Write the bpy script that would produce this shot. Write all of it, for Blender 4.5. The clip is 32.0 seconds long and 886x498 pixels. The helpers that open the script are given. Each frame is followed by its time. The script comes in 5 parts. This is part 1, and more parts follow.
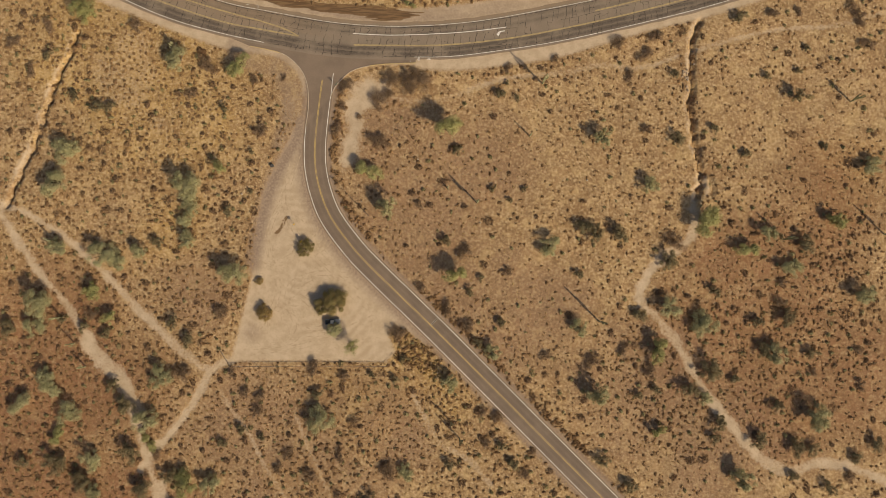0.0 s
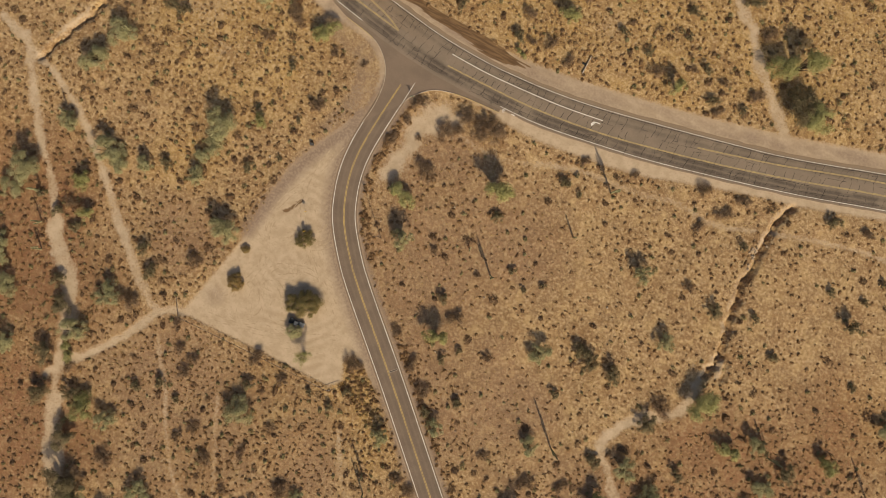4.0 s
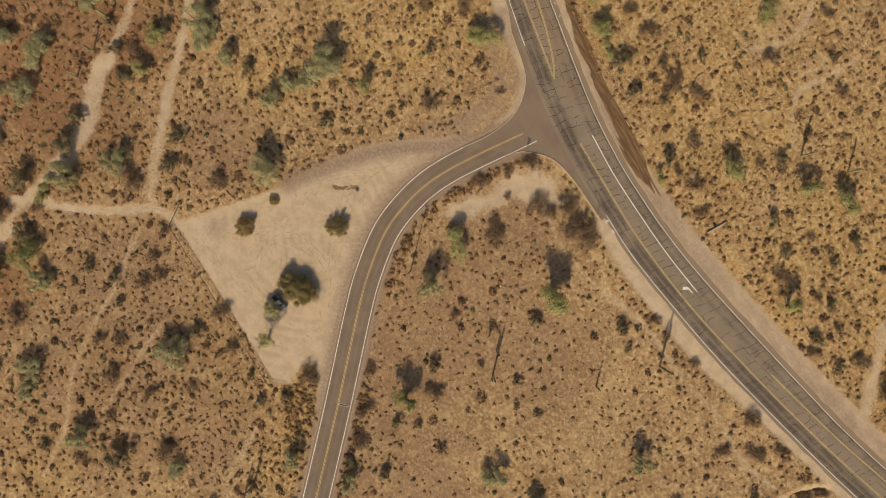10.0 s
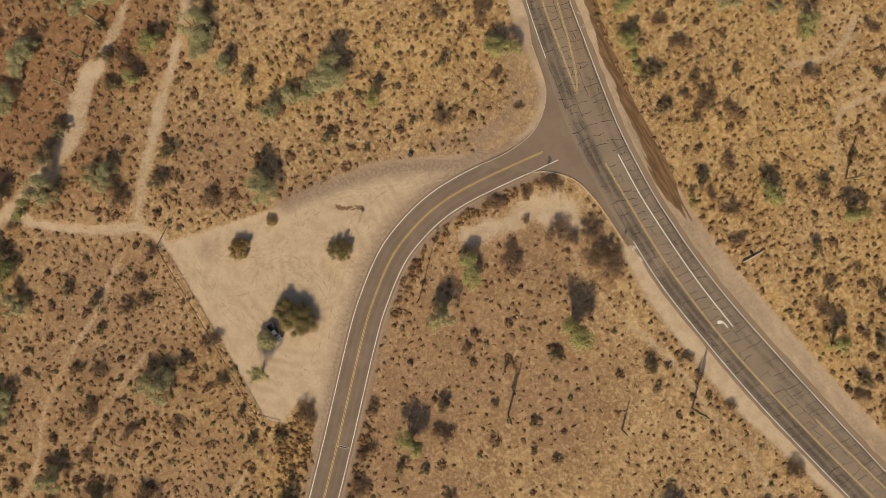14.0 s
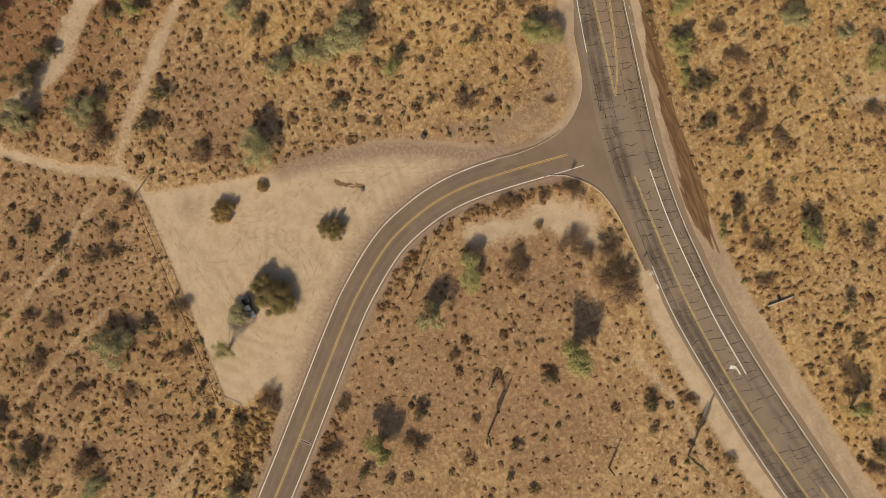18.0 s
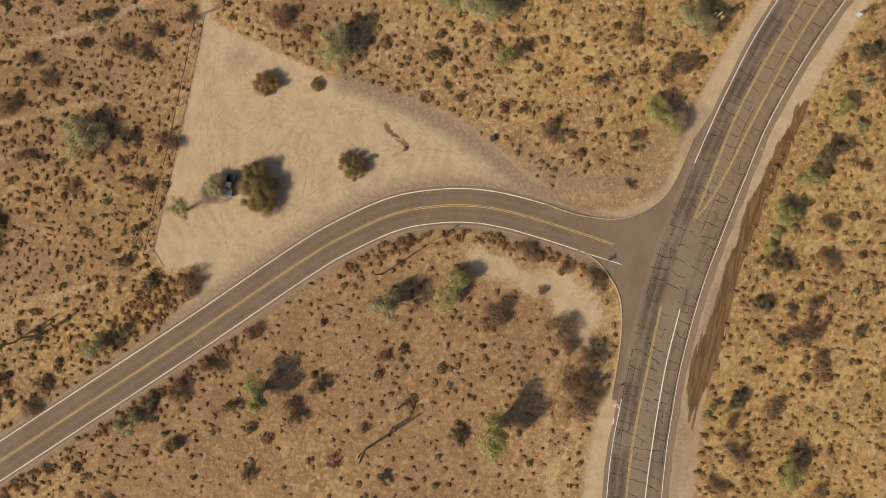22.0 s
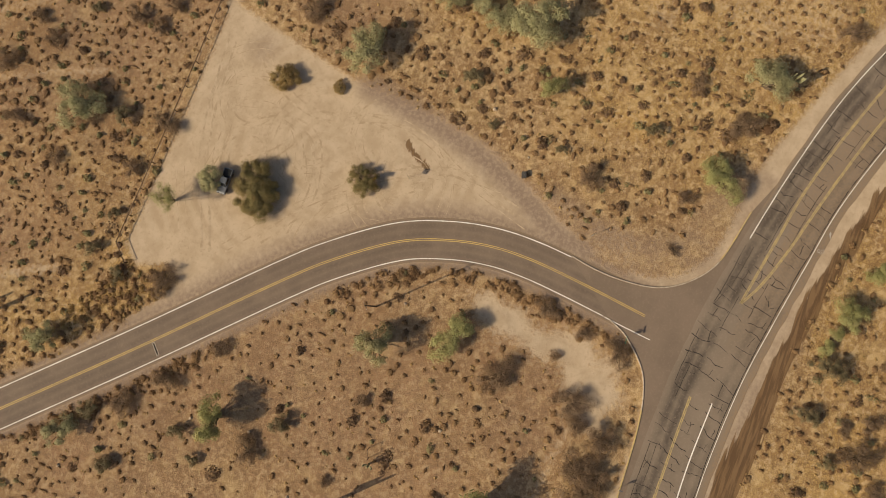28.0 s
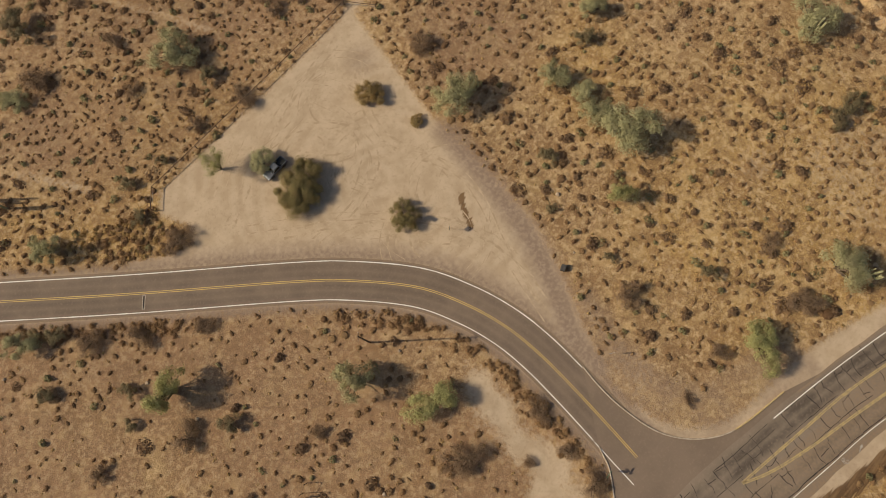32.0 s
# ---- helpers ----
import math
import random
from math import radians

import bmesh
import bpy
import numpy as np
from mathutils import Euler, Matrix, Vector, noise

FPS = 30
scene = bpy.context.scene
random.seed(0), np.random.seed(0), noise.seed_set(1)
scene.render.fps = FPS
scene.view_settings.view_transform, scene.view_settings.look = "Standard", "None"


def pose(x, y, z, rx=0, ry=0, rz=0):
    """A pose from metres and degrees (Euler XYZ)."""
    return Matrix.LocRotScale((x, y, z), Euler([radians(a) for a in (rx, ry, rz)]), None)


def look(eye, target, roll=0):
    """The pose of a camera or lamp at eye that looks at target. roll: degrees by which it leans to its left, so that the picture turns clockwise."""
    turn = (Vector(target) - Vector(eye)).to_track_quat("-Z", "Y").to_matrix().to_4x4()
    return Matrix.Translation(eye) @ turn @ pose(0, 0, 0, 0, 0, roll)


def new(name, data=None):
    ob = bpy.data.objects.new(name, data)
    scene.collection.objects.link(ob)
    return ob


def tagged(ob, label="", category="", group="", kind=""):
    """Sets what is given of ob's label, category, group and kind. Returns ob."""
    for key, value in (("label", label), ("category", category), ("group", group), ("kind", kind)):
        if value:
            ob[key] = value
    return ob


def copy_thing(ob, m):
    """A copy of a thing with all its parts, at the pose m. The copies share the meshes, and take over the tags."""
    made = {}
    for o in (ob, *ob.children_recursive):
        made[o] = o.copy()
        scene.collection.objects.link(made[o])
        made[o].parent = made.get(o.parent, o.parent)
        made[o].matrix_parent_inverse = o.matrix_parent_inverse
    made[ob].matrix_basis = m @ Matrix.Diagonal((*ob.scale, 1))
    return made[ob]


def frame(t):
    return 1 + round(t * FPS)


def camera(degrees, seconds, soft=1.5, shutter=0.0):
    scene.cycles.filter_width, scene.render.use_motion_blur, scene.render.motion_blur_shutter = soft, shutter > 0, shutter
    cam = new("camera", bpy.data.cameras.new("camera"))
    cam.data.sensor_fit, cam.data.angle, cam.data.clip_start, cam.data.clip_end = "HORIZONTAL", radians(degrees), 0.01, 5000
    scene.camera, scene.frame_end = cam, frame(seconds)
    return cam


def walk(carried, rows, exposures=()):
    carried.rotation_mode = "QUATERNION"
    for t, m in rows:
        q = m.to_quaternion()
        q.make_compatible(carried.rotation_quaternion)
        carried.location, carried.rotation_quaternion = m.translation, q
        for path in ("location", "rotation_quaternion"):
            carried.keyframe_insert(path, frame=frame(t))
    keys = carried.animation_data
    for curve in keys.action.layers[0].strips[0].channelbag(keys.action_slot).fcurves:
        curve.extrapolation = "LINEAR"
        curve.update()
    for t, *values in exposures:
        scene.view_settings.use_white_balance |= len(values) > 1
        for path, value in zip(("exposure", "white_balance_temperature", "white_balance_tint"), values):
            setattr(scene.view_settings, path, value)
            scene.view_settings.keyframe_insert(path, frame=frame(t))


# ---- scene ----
cam = camera(73, 32.0, soft=0.45)
PATH = [
    (0, 0.62, -10.06, 208.47, 2.67, 0.22, -0.04),
    (0.5, 0.96, -6.59, 207.39, 2.47, 0.09, 2.70),
    (1, 1.17, -3.16, 205.86, 2.28, 0.13, 5.57),
    (1.5, 1.15, 0.12, 204.06, 2.08, 0.16, 8.69),
    (2, 0.85, 3.19, 202.22, 1.89, 0.20, 11.65),
    (2.5, 0.19, 6.05, 200.62, 1.76, 0.20, 15.02),
    (3, -1.05, 8.59, 199.35, 1.56, 0.15, 18.63),
    (3.5, -2.82, 10.73, 197.98, 1.52, -0.10, 22.41),
    (5.5, -11.22, 17.60, 189.08, 0.50, -0.09, 37.83),
    (6, -13.31, 18.81, 187.46, 0.38, -0.09, 41.44),
    (6.5, -15.40, 19.72, 185.66, 0.20, -0.06, 45.51),
    (7, -17.59, 20.53, 183.79, 0.06, 0.01, 50.23),
    (7.5, -19.83, 21.50, 181.99, -0.16, 0.01, 54.08),
    (8, -22.15, 22.51, 180.21, -0.51, 0.08, 55.92),
    (8.5, -24.21, 23.45, 178.30, -0.73, 0.14, 57.23),
    (9, -25.96, 24.21, 176.36, -0.91, 0.27, 57.96),
    (9.5, -27.46, 24.71, 174.40, -1.01, 0.31, 58.22),
    (10, -28.67, 24.89, 172.44, -0.96, 0.29, 58.32),
    (10.5, -29.60, 24.70, 170.50, -0.85, 0.25, 58.45),
    (11, -30.27, 24.13, 168.65, -0.60, 0.15, 58.79),
    (11.5, -30.61, 23.39, 166.81, -0.25, 0.08, 59.06),
    (12, -30.48, 22.93, 165.01, 0.18, 0.03, 59.21),
    (12.5, -30.16, 22.68, 163.16, 0.60, 0.15, 59.29),
    (13, -30.01, 22.58, 161.27, 0.94, 0.23, 59.39),
    (13.5, -30.24, 22.57, 159.63, 1.19, 0.33, 58.99),
    (14, -30.62, 22.65, 158.08, 1.34, 0.40, 59.03),
    (14.5, -31.00, 22.74, 156.69, 1.12, 0.44, 59.16),
    (16.5, -31.94, 23.18, 148.73, 0.43, 0.25, 60.72),
    (17, -32.01, 23.36, 147.27, 0.36, 0.31, 62.18),
    (17.5, -32.03, 23.41, 145.77, 0.35, 0.36, 64.56),
    (18, -32.06, 23.42, 144.16, 0.41, 0.39, 67.33),
    (18.5, -32.09, 23.46, 142.40, 0.55, 0.43, 70.37),
    (19, -32.02, 23.62, 140.44, 0.63, 0.49, 73.63),
    (19.5, -31.75, 23.96, 138.73, 0.94, 0.57, 77.94),
    (20, -31.47, 24.51, 137.08, 1.18, 0.68, 83.35),
    (20.5, -31.32, 25.11, 135.49, 1.36, 0.79, 89.57),
    (21, -31.26, 25.64, 133.87, 1.50, 0.91, 95.75),
    (21.5, -31.19, 26.06, 132.49, 1.61, 0.95, 99.95),
    (22, -31.16, 26.43, 131.07, 1.60, 1.09, 101.83),
    (22.5, -31.11, 26.93, 129.57, 1.71, 1.31, 103.09),
    (23, -31.06, 27.53, 127.94, 2.62, 1.72, 103.67),
    (23.5, -31.12, 28.03, 126.61, 3.73, 1.84, 103.96),
    (24, -31.15, 28.33, 125.25, 4.88, 1.99, 103.99),
    (24.5, -31.11, 28.42, 123.98, 6.06, 2.10, 104.00),
    (26.5, -30.74, 28.08, 118.14, 7.47, 2.37, 104.58),
    (27, -30.87, 27.96, 117.15, 6.73, 2.36, 104.93),
    (27.5, -31.00, 27.95, 116.01, 6.08, 2.31, 107.21),
    (28, -31.10, 27.96, 114.85, 6.17, 2.19, 111.07),
    (28.5, -31.02, 28.01, 113.85, 6.35, 2.14, 112.57),
    (29, -30.77, 28.08, 113.24, 7.16, 2.05, 113.00),
    (29.5, -30.52, 28.16, 112.72, 8.24, 2.01, 114.14),
    (30, -30.43, 28.30, 112.15, 9.26, 1.97, 116.24),
    (30.5, -30.45, 28.54, 111.57, 10.29, 1.99, 118.73),
    (31, -30.71, 28.85, 110.96, 11.29, 1.95, 122.88),
    (31.5, -31.07, 29.13, 110.41, 12.29, 1.85, 128.05),
    (32, -31.45, 29.29, 109.98, 13.03, 1.79, 131.89),
]
walk(cam, [(t, pose(x, y, z, rx, ry, rz)) for t, x, y, z, rx, ry, rz in PATH], exposures=[(0, 0, 6500, 10), (28, 0, 6500, 10), (30.5, -0.08, 6330, 10), (32, -0.11, 6250, 10)])

# ---------------------------------------------------------------- light
SUN_ELEV, SUN_FROM = radians(33.0), radians(-45.5)
world = bpy.data.worlds.new("sky")
scene.world = world
world.use_nodes = True
wn = world.node_tree
sky = wn.nodes.new("ShaderNodeTexSky")
sky.sky_type, sky.sun_disc = "NISHITA", False
sky.sun_elevation, sky.sun_rotation = SUN_ELEV, radians(90) - SUN_FROM
sky.dust_density, sky.air_density = 3.0, 1.0
wn.nodes["Background"].inputs[1].default_value = 0.072
wn.links.new(sky.outputs[0], wn.nodes["Background"].inputs[0])
sun = new("sun", bpy.data.lights.new("sun", "SUN"))
sun.data.energy, sun.data.angle, sun.data.color = 4.1, radians(0.8), (1.0, 0.85, 0.61)
sun.matrix_world = look((300 * math.cos(SUN_FROM), 300 * math.sin(SUN_FROM), 300 * math.tan(SUN_ELEV)), (0, 0, 0))

# ---------------------------------------------------------------- plan
BRANCH = [(120, -151), (90, -121), (56.3, -87.5), (18.2, -49.4), (-2.8, -28.4), (-24.5, -7.4), (-32.5, 1.3), (-39.6, 11.2),
          (-43.2, 20.2), (-44.9, 28.2), (-45.2, 35.5), (-44.7, 43), (-43.8, 51.5), (-42.7, 60.3), (-41.6, 68.5)]
SOUTH_EDGE = [(-240, 150), (-150, 106), (-113.2, 88.6), (-97, 81.7), (-80.6, 76.9), (-63.2, 73), (-45, 69.6), (-27, 67.9), (-10, 67.7),
              (4, 68), (23, 70.4), (42.5, 73.6), (63, 78.1), (85, 83.4), (106, 89.3), (150, 103), (260, 143)]
NORTH_EDGE = [(-232, 161), (-145, 117.5), (-108.3, 99.6), (-92.5, 92.7), (-76, 87.2), (-62.8, 84.5), (-50, 82.1), (-37, 80), (-20, 78.8),
              (-8, 79), (0, 79.4), (12, 80.6), (24, 82.5), (44, 86.3), (65, 90.6), (80.2, 94), (101, 100), (146, 114.5), (256, 155)]
KERB_N = [(-48.6, 43), (-47.9, 47), (-47.6, 52.1), (-48.3, 58.6), (-50.5, 63.4), (-54.4, 67.4), (-59, 69.7), (-68.6, 71.8)]
KERB_S = [(-39.8, 53.6), (-39.1, 55.2), (-37.9, 57.5), (-33.6, 61.9), (-28.8, 64), (-21.6, 65.1), (-9.8, 65.6)]
LOT = [(-73.7, -39.2), (-71.6, -30.5), (-69, -20), (-66.8, -10), (-66, -1.5), (-65, 9.3), (-63, 20), (-59.4, 28.5), (-54.5, 38),
       (-50.5, 47), (-46, 44), (-46, 25), (-41, 14), (-33, 3), (-18, -14), (-3, -30), (-6, -33.5), (-12, -29), (-17.2, -26.3), (-18.9, -30.5), (-16.9, -36),
       (-19.8, -39.4), (-48, -39)]
PATHS = [  # centre line, half width
    ([(-170, 22), (-153.6, 15.5), (-143.5, 10.9), (-131.4, 3.2), (-121.2, -5.9), (-105, -22.3), (-89.5, -36.4), (-81, -41.6), (-73, -38.5)], 1.1),
    ([(-75, -39), (-81.1, -43.1), (-86.7, -54.2), (-94.3, -64.3), (-100.1, -69.1), (-104, -76)], 1.2),
    ([(-160, 20), (-143.5, -5.5), (-132.5, -18), (-123, -32)], 1.2),
    ([(-124, -32), (-121.5, -36), (-114, -43), (-107.5, -53), (-105, -60)], 2.7),
    ([(-105.5, -57), (-104.5, -64.3), (-100.5, -77), (-97, -85)], 1.2),
    ([(-98, -82), (-93.5, -93), (-80.3, -113.8), (-60, -140)], 2.4),
    ([(87.5, 18), (86.1, 4), (73.7, -6.1), (67.6, -17.8), (75.3, -25.6), (82, -35.4), (89.5, -48.9), (99.8, -62.3), (109.2, -72.8), (118.8, -76.1), (132.4, -73.8), (151.1, -79.5), (190, -92)], 1.5),
    ([(86, 69), (103, 73.8), (119.1, 77.4), (139.1, 78.8), (156.8, 83.9)], 0.45),
    ([(-20.6, 54), (-9, 51.6), (1, 52.7), (12, 57), (24, 60.4), (43, 61.8), (55, 64.8), (68.9, 63.7), (82.9, 67.8)], 0.42),
    ([(33.3, 175), (33, 150), (43.7, 136), (53.3, 127.8), (60.3, 118.1), (73.9, 105), (80, 98)], 1.6),
    ([(-31.5, -111.3), (-40.0, -98.1), (-49.7, -90.1), (-55.7, -83.4), (-62.2, -73.2), (-67.8, -62.7), (-73.4, -55.3), (-77.1, -49.5)], 0.4),
    ([(-37.5, -87.9), (-41.1, -80.3), (-43.8, -74.2), (-47.4, -66.6), (-50.7, -58.3)], 0.3),
    ([(-10.7, -50.8), (-5.9, -59.5), (-1.0, -67.2), (8.7, -72.9), (16.4, -81.5)], 0.5),
    ([(-31.1, 149.5), (-27.6, 144.7), (-25.6, 139.0), (-26.8, 132.4), (-29.3, 126.6)], 0.5),
    ([(-10.7, 151.8), (-10.8, 141.0), (-11.4, 132.3), (-5.6, 126.9), (1.5, 123.6)], 0.5),
]
WORN = [(-31.9, 57.9), (-24.9, 60.4), (-17.9, 58.4), (-17.9, 52.8), (-23.9, 51.4), (-27.2, 48.8), (-28.2, 43.7), (-29.4, 35.7), (-31.7, 29), (-35.2, 27),
        (-36, 33.7), (-34.4, 39.7), (-35.4, 45.7), (-34.2, 51.8)]
GULLIES = [  # centre line, half width, depth
    ([(-129.8, 77), (-134.1, 64.2), (-138.8, 54), (-143.4, 39.9), (-148, 27.9), (-153, 14.9)], 0.8, 1.7),
    ([(90.5, 80), (88, 67), (87.6, 49), (88, 38), (90.4, 27), (89, 17)], 0.9, 2.2),
    ([(90, 29), (93.5, 24), (94, 19)], 1.0, 0.9),
]
RED = [(-135, -45, 34), (-150, -75, 40), (-112, -95, 26), (-125, -25, 16), (-88, -92, 14)]
UMBER = [(125, -6, 20), (135, 21, 18), (108, -27, 14), (100, -30, 26), (115, -52, 24), (140, -45, 22), (88, -38, 20), (125, -20, 20), (95, -8, 16), (112, 0, 17)]
PALE_SOIL = [(-109, 61, 9), (-109, 53, 7), (-118, 63, 8), (-111, 72, 7), (-116, 56, 8), (-101, 44, 5),
             (-30, 141, 10), (-11, 141, 9), (-29, 130, 8), (12, 109, 8), (-53, 50, 6)]
BROWN = [(19, -31, 13), (5, -15, 13), (-8, -0, 12), (0, 14, 11), (-8, 12, 24), (12, 30, 20), (-22, 40, 16), (30, -20, 20), (-70, -58, 20), (-45, -78, 28), (-85, -15, 12), (5, -20, 14), (-45, -56, 16), (70, -48, 22), (-20, -62, 16), (95, -70, 20)]
GOLD = [(-28, -66, 8), (-33, -53, 8), (-39, -44, 6), (-52, -79, 8), (-7, -44, 5), (-15, -33, 4), (-96, 69, 5), (-91, 60, 7), (-68, 91, 6), (-40, -50, 10), (-7, -46, 12), (-37, -106, 12), (-44, -84, 10), (1, -51, 10), (-9, 96, 9), (16, 121, 9), (42, 97, 10), (-20, 120, 40), (30, 125, 36), (-70, 115, 40), (-125, 75, 30), (-24, -54, 9), (140, 25, 14), (-118, 70, 20), (-97, 60, 24), (-84, 46, 18), (-110, 45, 20), (70, 130, 36), (-96, 8, 12), (-14, -40, 9)]

rng = np.random.default_rng(7)


def spline(pts, step=1.0):
    """A smooth line through the points, at even steps."""
    p = np.array(pts, float)
    p = np.vstack([2 * p[0] - p[1], p, 2 * p[-1] - p[-2]])
    out = []
    for i in range(1, len(p) - 2):
        n = max(2, int(np.linalg.norm(p[i + 1] - p[i]) / 0.4))
        t = np.linspace(0, 1, n, endpoint=False)[:, None]
        a, b, c, d = p[i - 1], p[i], p[i + 1], p[i + 2]
        out.append(0.5 * (2 * b + (c - a) * t + (2 * a - 5 * b + 4 * c - d) * t**2 + (3 * b - 3 * c + d - a) * t**3))
    out = np.vstack(out + [p[-2:-1]])
    s = np.r_[0, np.cumsum(np.linalg.norm(np.diff(out, axis=0), axis=1))]
    at = np.linspace(0, s[-1], max(2, int(s[-1] / step)))
    return np.stack([np.interp(at, s, out[:, k]) for k in (0, 1)], 1)


def normals(line):
    """Unit normals to the left of a line."""
    d = np.gradient(line, axis=0)
    d /= np.linalg.norm(d, axis=1)[:, None]
    return np.stack([-d[:, 1], d[:, 0]], 1)


def beside(line, off):
    return line + normals(line) * np.asarray(off).reshape(-1, 1)


def away(xy, line):
    """Distance from points to a line of close points."""
    best = np.full(len(xy), 1e9)
    x0, y0 = line.min(0) - 14
    x1, y1 = line.max(0) + 14
    near = (xy[:, 0] > x0) & (xy[:, 0] < x1) & (xy[:, 1] > y0) & (xy[:, 1] < y1)
    q = xy[near]
    b = np.full(len(q), 1e9)
    for a, c in zip(line[:-1], line[1:]):
        d = c - a
        t = np.clip(((q - a) @ d) / (d @ d), 0, 1)
        e = q - a - t[:, None] * d
        b = np.minimum(b, np.einsum("ij,ij->i", e, e))
    best[near] = np.sqrt(b)
    return best


def inside(xy, poly):
    hit = np.zeros(len(xy), bool)
    for (ax, ay), (bx, by) in zip(poly, np.roll(poly, -1, 0)):
        if ay == by:
            continue
        cross = (ay > xy[:, 1]) != (by > xy[:, 1])
        hit ^= cross & (xy[:, 0] < (bx - ax) * (xy[:, 1] - ay) / (by - ay) + ax)
    return hit


def area(xy, poly):
    """Signed distance to a closed outline, positive inside."""
    line = np.vstack([poly, poly[:1]])
    d = away(xy, line)
    return np.where(inside(xy, poly), d, -d)


def lattice(xy, size, seed):
    """Smooth noise, about -1 to 1, with lumps of the given size."""
    g = np.random.default_rng(seed).uniform(-1, 1, (256, 256))
    p = xy / size + 91.3
    i = np.floor(p).astype(int)
    f = p - i
    f = f * f * (3 - 2 * f)
    x, y = i[:, 0] % 256, i[:, 1] % 256
    u, v = (x + 1) % 256, (y + 1) % 256
    return (g[x, y] * (1 - f[:, 0]) + g[u, y] * f[:, 0]) * (1 - f[:, 1]) + (g[x, v] * (1 - f[:, 0]) + g[u, v] * f[:, 0]) * f[:, 1]


branch = spline(BRANCH)
branch_axis = spline(BRANCH, 3)
south, north = spline(SOUTH_EDGE), spline(NORTH_EDGE)
kerb_n, kerb_s = spline(KERB_N, 0.5), spline(KERB_S, 0.5)
lot = np.array(LOT)
path_lines = [(spline(p, 2.5), w) for p, w in PATHS]
gully_lines = [(spline(p, 1.5) + rng.normal(0, 0.6, (len(spline(p, 1.5)), 2)), w, d) for p, w, d in GULLIES]
# tan verges beside the roads
VERGE_N = [(-240, 161), (-145, 122), (-108, 104.5), (-74.6, 91.9), (-57, 88.2), (-45, 86.9), (-31.5, 86.3), (-15.6, 84.9), (2.4, 86.2), (19, 88.6), (42, 92.6), (65, 97.5),
           (90, 104), (146, 121), (256, 160)]
VERGE_S = [(-240, 142), (-150, 100.5), (-108, 82.2), (-81, 72), (-69, 69.6), (-59.4, 68.0), (-55.2, 65.8), (-51.8, 62.2), (-49.9, 58), (-49.2, 52), (-44, 56), (-35, 62), (-27, 64.6), (-12, 64.8), (-6, 63.2), (6, 63),
           (20, 64.4), (40, 67.4), (57, 72.4), (77, 78), (91, 81.2), (110, 87), (150, 99.5), (260, 138)]
verge_area = np.vstack([spline(VERGE_S, 4), spline(VERGE_N, 4)[::-1]])


def sand_at(xy):
    """Metres inside (positive) or outside the bare tan soil."""
    sd = area(xy, lot)
    sd = np.maximum(sd, area(xy, verge_area))
    sd = np.maximum(sd, 4.9 - away(xy, branch_axis))
    sd = np.maximum(sd, 0.45 * area(xy, np.array(WORN)) + 0.8 * lattice(xy, 3.2, 8) - 0.15)
    sd = np.maximum(sd, 1.5 * blob(xy, PALE_SOIL) - 1.9)
    for line, w in path_lines:
        sd = np.maximum(sd, np.minimum(w * (1 + 0.35 * lattice(xy, 7, 3)) + min(w, 1.2) * 0.6 * lattice(xy, 2.4, 4) - away(xy, line), (0.6 if w > 1 else 0.0) + 0.45 * lattice(xy, 9, 5)))
    for line, w, d in gully_lines:
        sd = np.maximum(sd, 0.25 * w + 0.6 * lattice(xy, 4, 6) - away(xy, line - np.array([1.7, 0])))
    return sd


def kerb_corner(xy):
    """1 on the bare graded corner behind the north kerb, 0 elsewhere."""
    return np.clip((10.5 - away(xy, kerb_n)) / 3, 0, 1) * (xy[:, 1] > 44)


def flat_at(xy):
    """1 on open ground, 0 on and near the roads and the lot."""
    d = np.minimum(away(xy, branch_axis) - 5.2, 99)
    d = np.minimum(d, -area(xy, verge_area) - 0.5)
    d = np.minimum(d, -area(xy, lot) + 1.0)
    return np.clip(d / 4, 0, 1)


def relief(xy, flat):
    z = flat * (0.35 * lattice(xy, 26, 11) + 0.12 * lattice(xy, 7, 12) + 0.07 * lattice(xy, 2.6, 13)) + (1 - flat) * 0.012 * lattice(xy, 3, 14)
    for line, w, depth in gully_lines:
        z = z - depth * np.clip(1.15 - away(xy, line) / w, 0, 1)
    return z - 0.02


def blob(xy, spots):
    v = np.zeros(len(xy))
    for x, y, r in spots:
        v = np.maximum(v, 1.5 - np.hypot(xy[:, 0] - x, xy[:, 1] - y) / r)
    return np.clip(v + 0.35 * lattice(xy, 13, 77), 0, 1) * np.clip(v * 3, 0, 1)


# ---------------------------------------------------------------- materials
def material(name, rough=0.9, metal=0.0):
    m = bpy.data.materials.new(name)
    m.use_nodes = True
    b = m.node_tree.nodes["Principled BSDF"]
    b.inputs["Roughness"].default_value, b.inputs["Metallic"].default_value = rough, metal
    b.inputs["Specular IOR Level"].default_value = 0.25
    return m, m.node_tree, b


def node(nt, kind, **values):
    n = nt.nodes.new(kind)
    for key, value in values.items():
        n.inputs[key].default_value = value
    return n


def noise_of(nt, scale, detail=4.0, coords="world"):
    n = node(nt, "ShaderNodeTexNoise", Scale=scale, Detail=detail, Roughness=0.62)
    if coords == "world":
        g = nt.nodes.new("ShaderNodeNewGeometry")
        nt.links.new(g.outputs["Position"], n.inputs["Vector"])
    else:
        g = nt.nodes.new("ShaderNodeTexCoord")
        nt.links.new(g.outputs["Object"], n.inputs["Vector"])
    return n.outputs["Fac"]


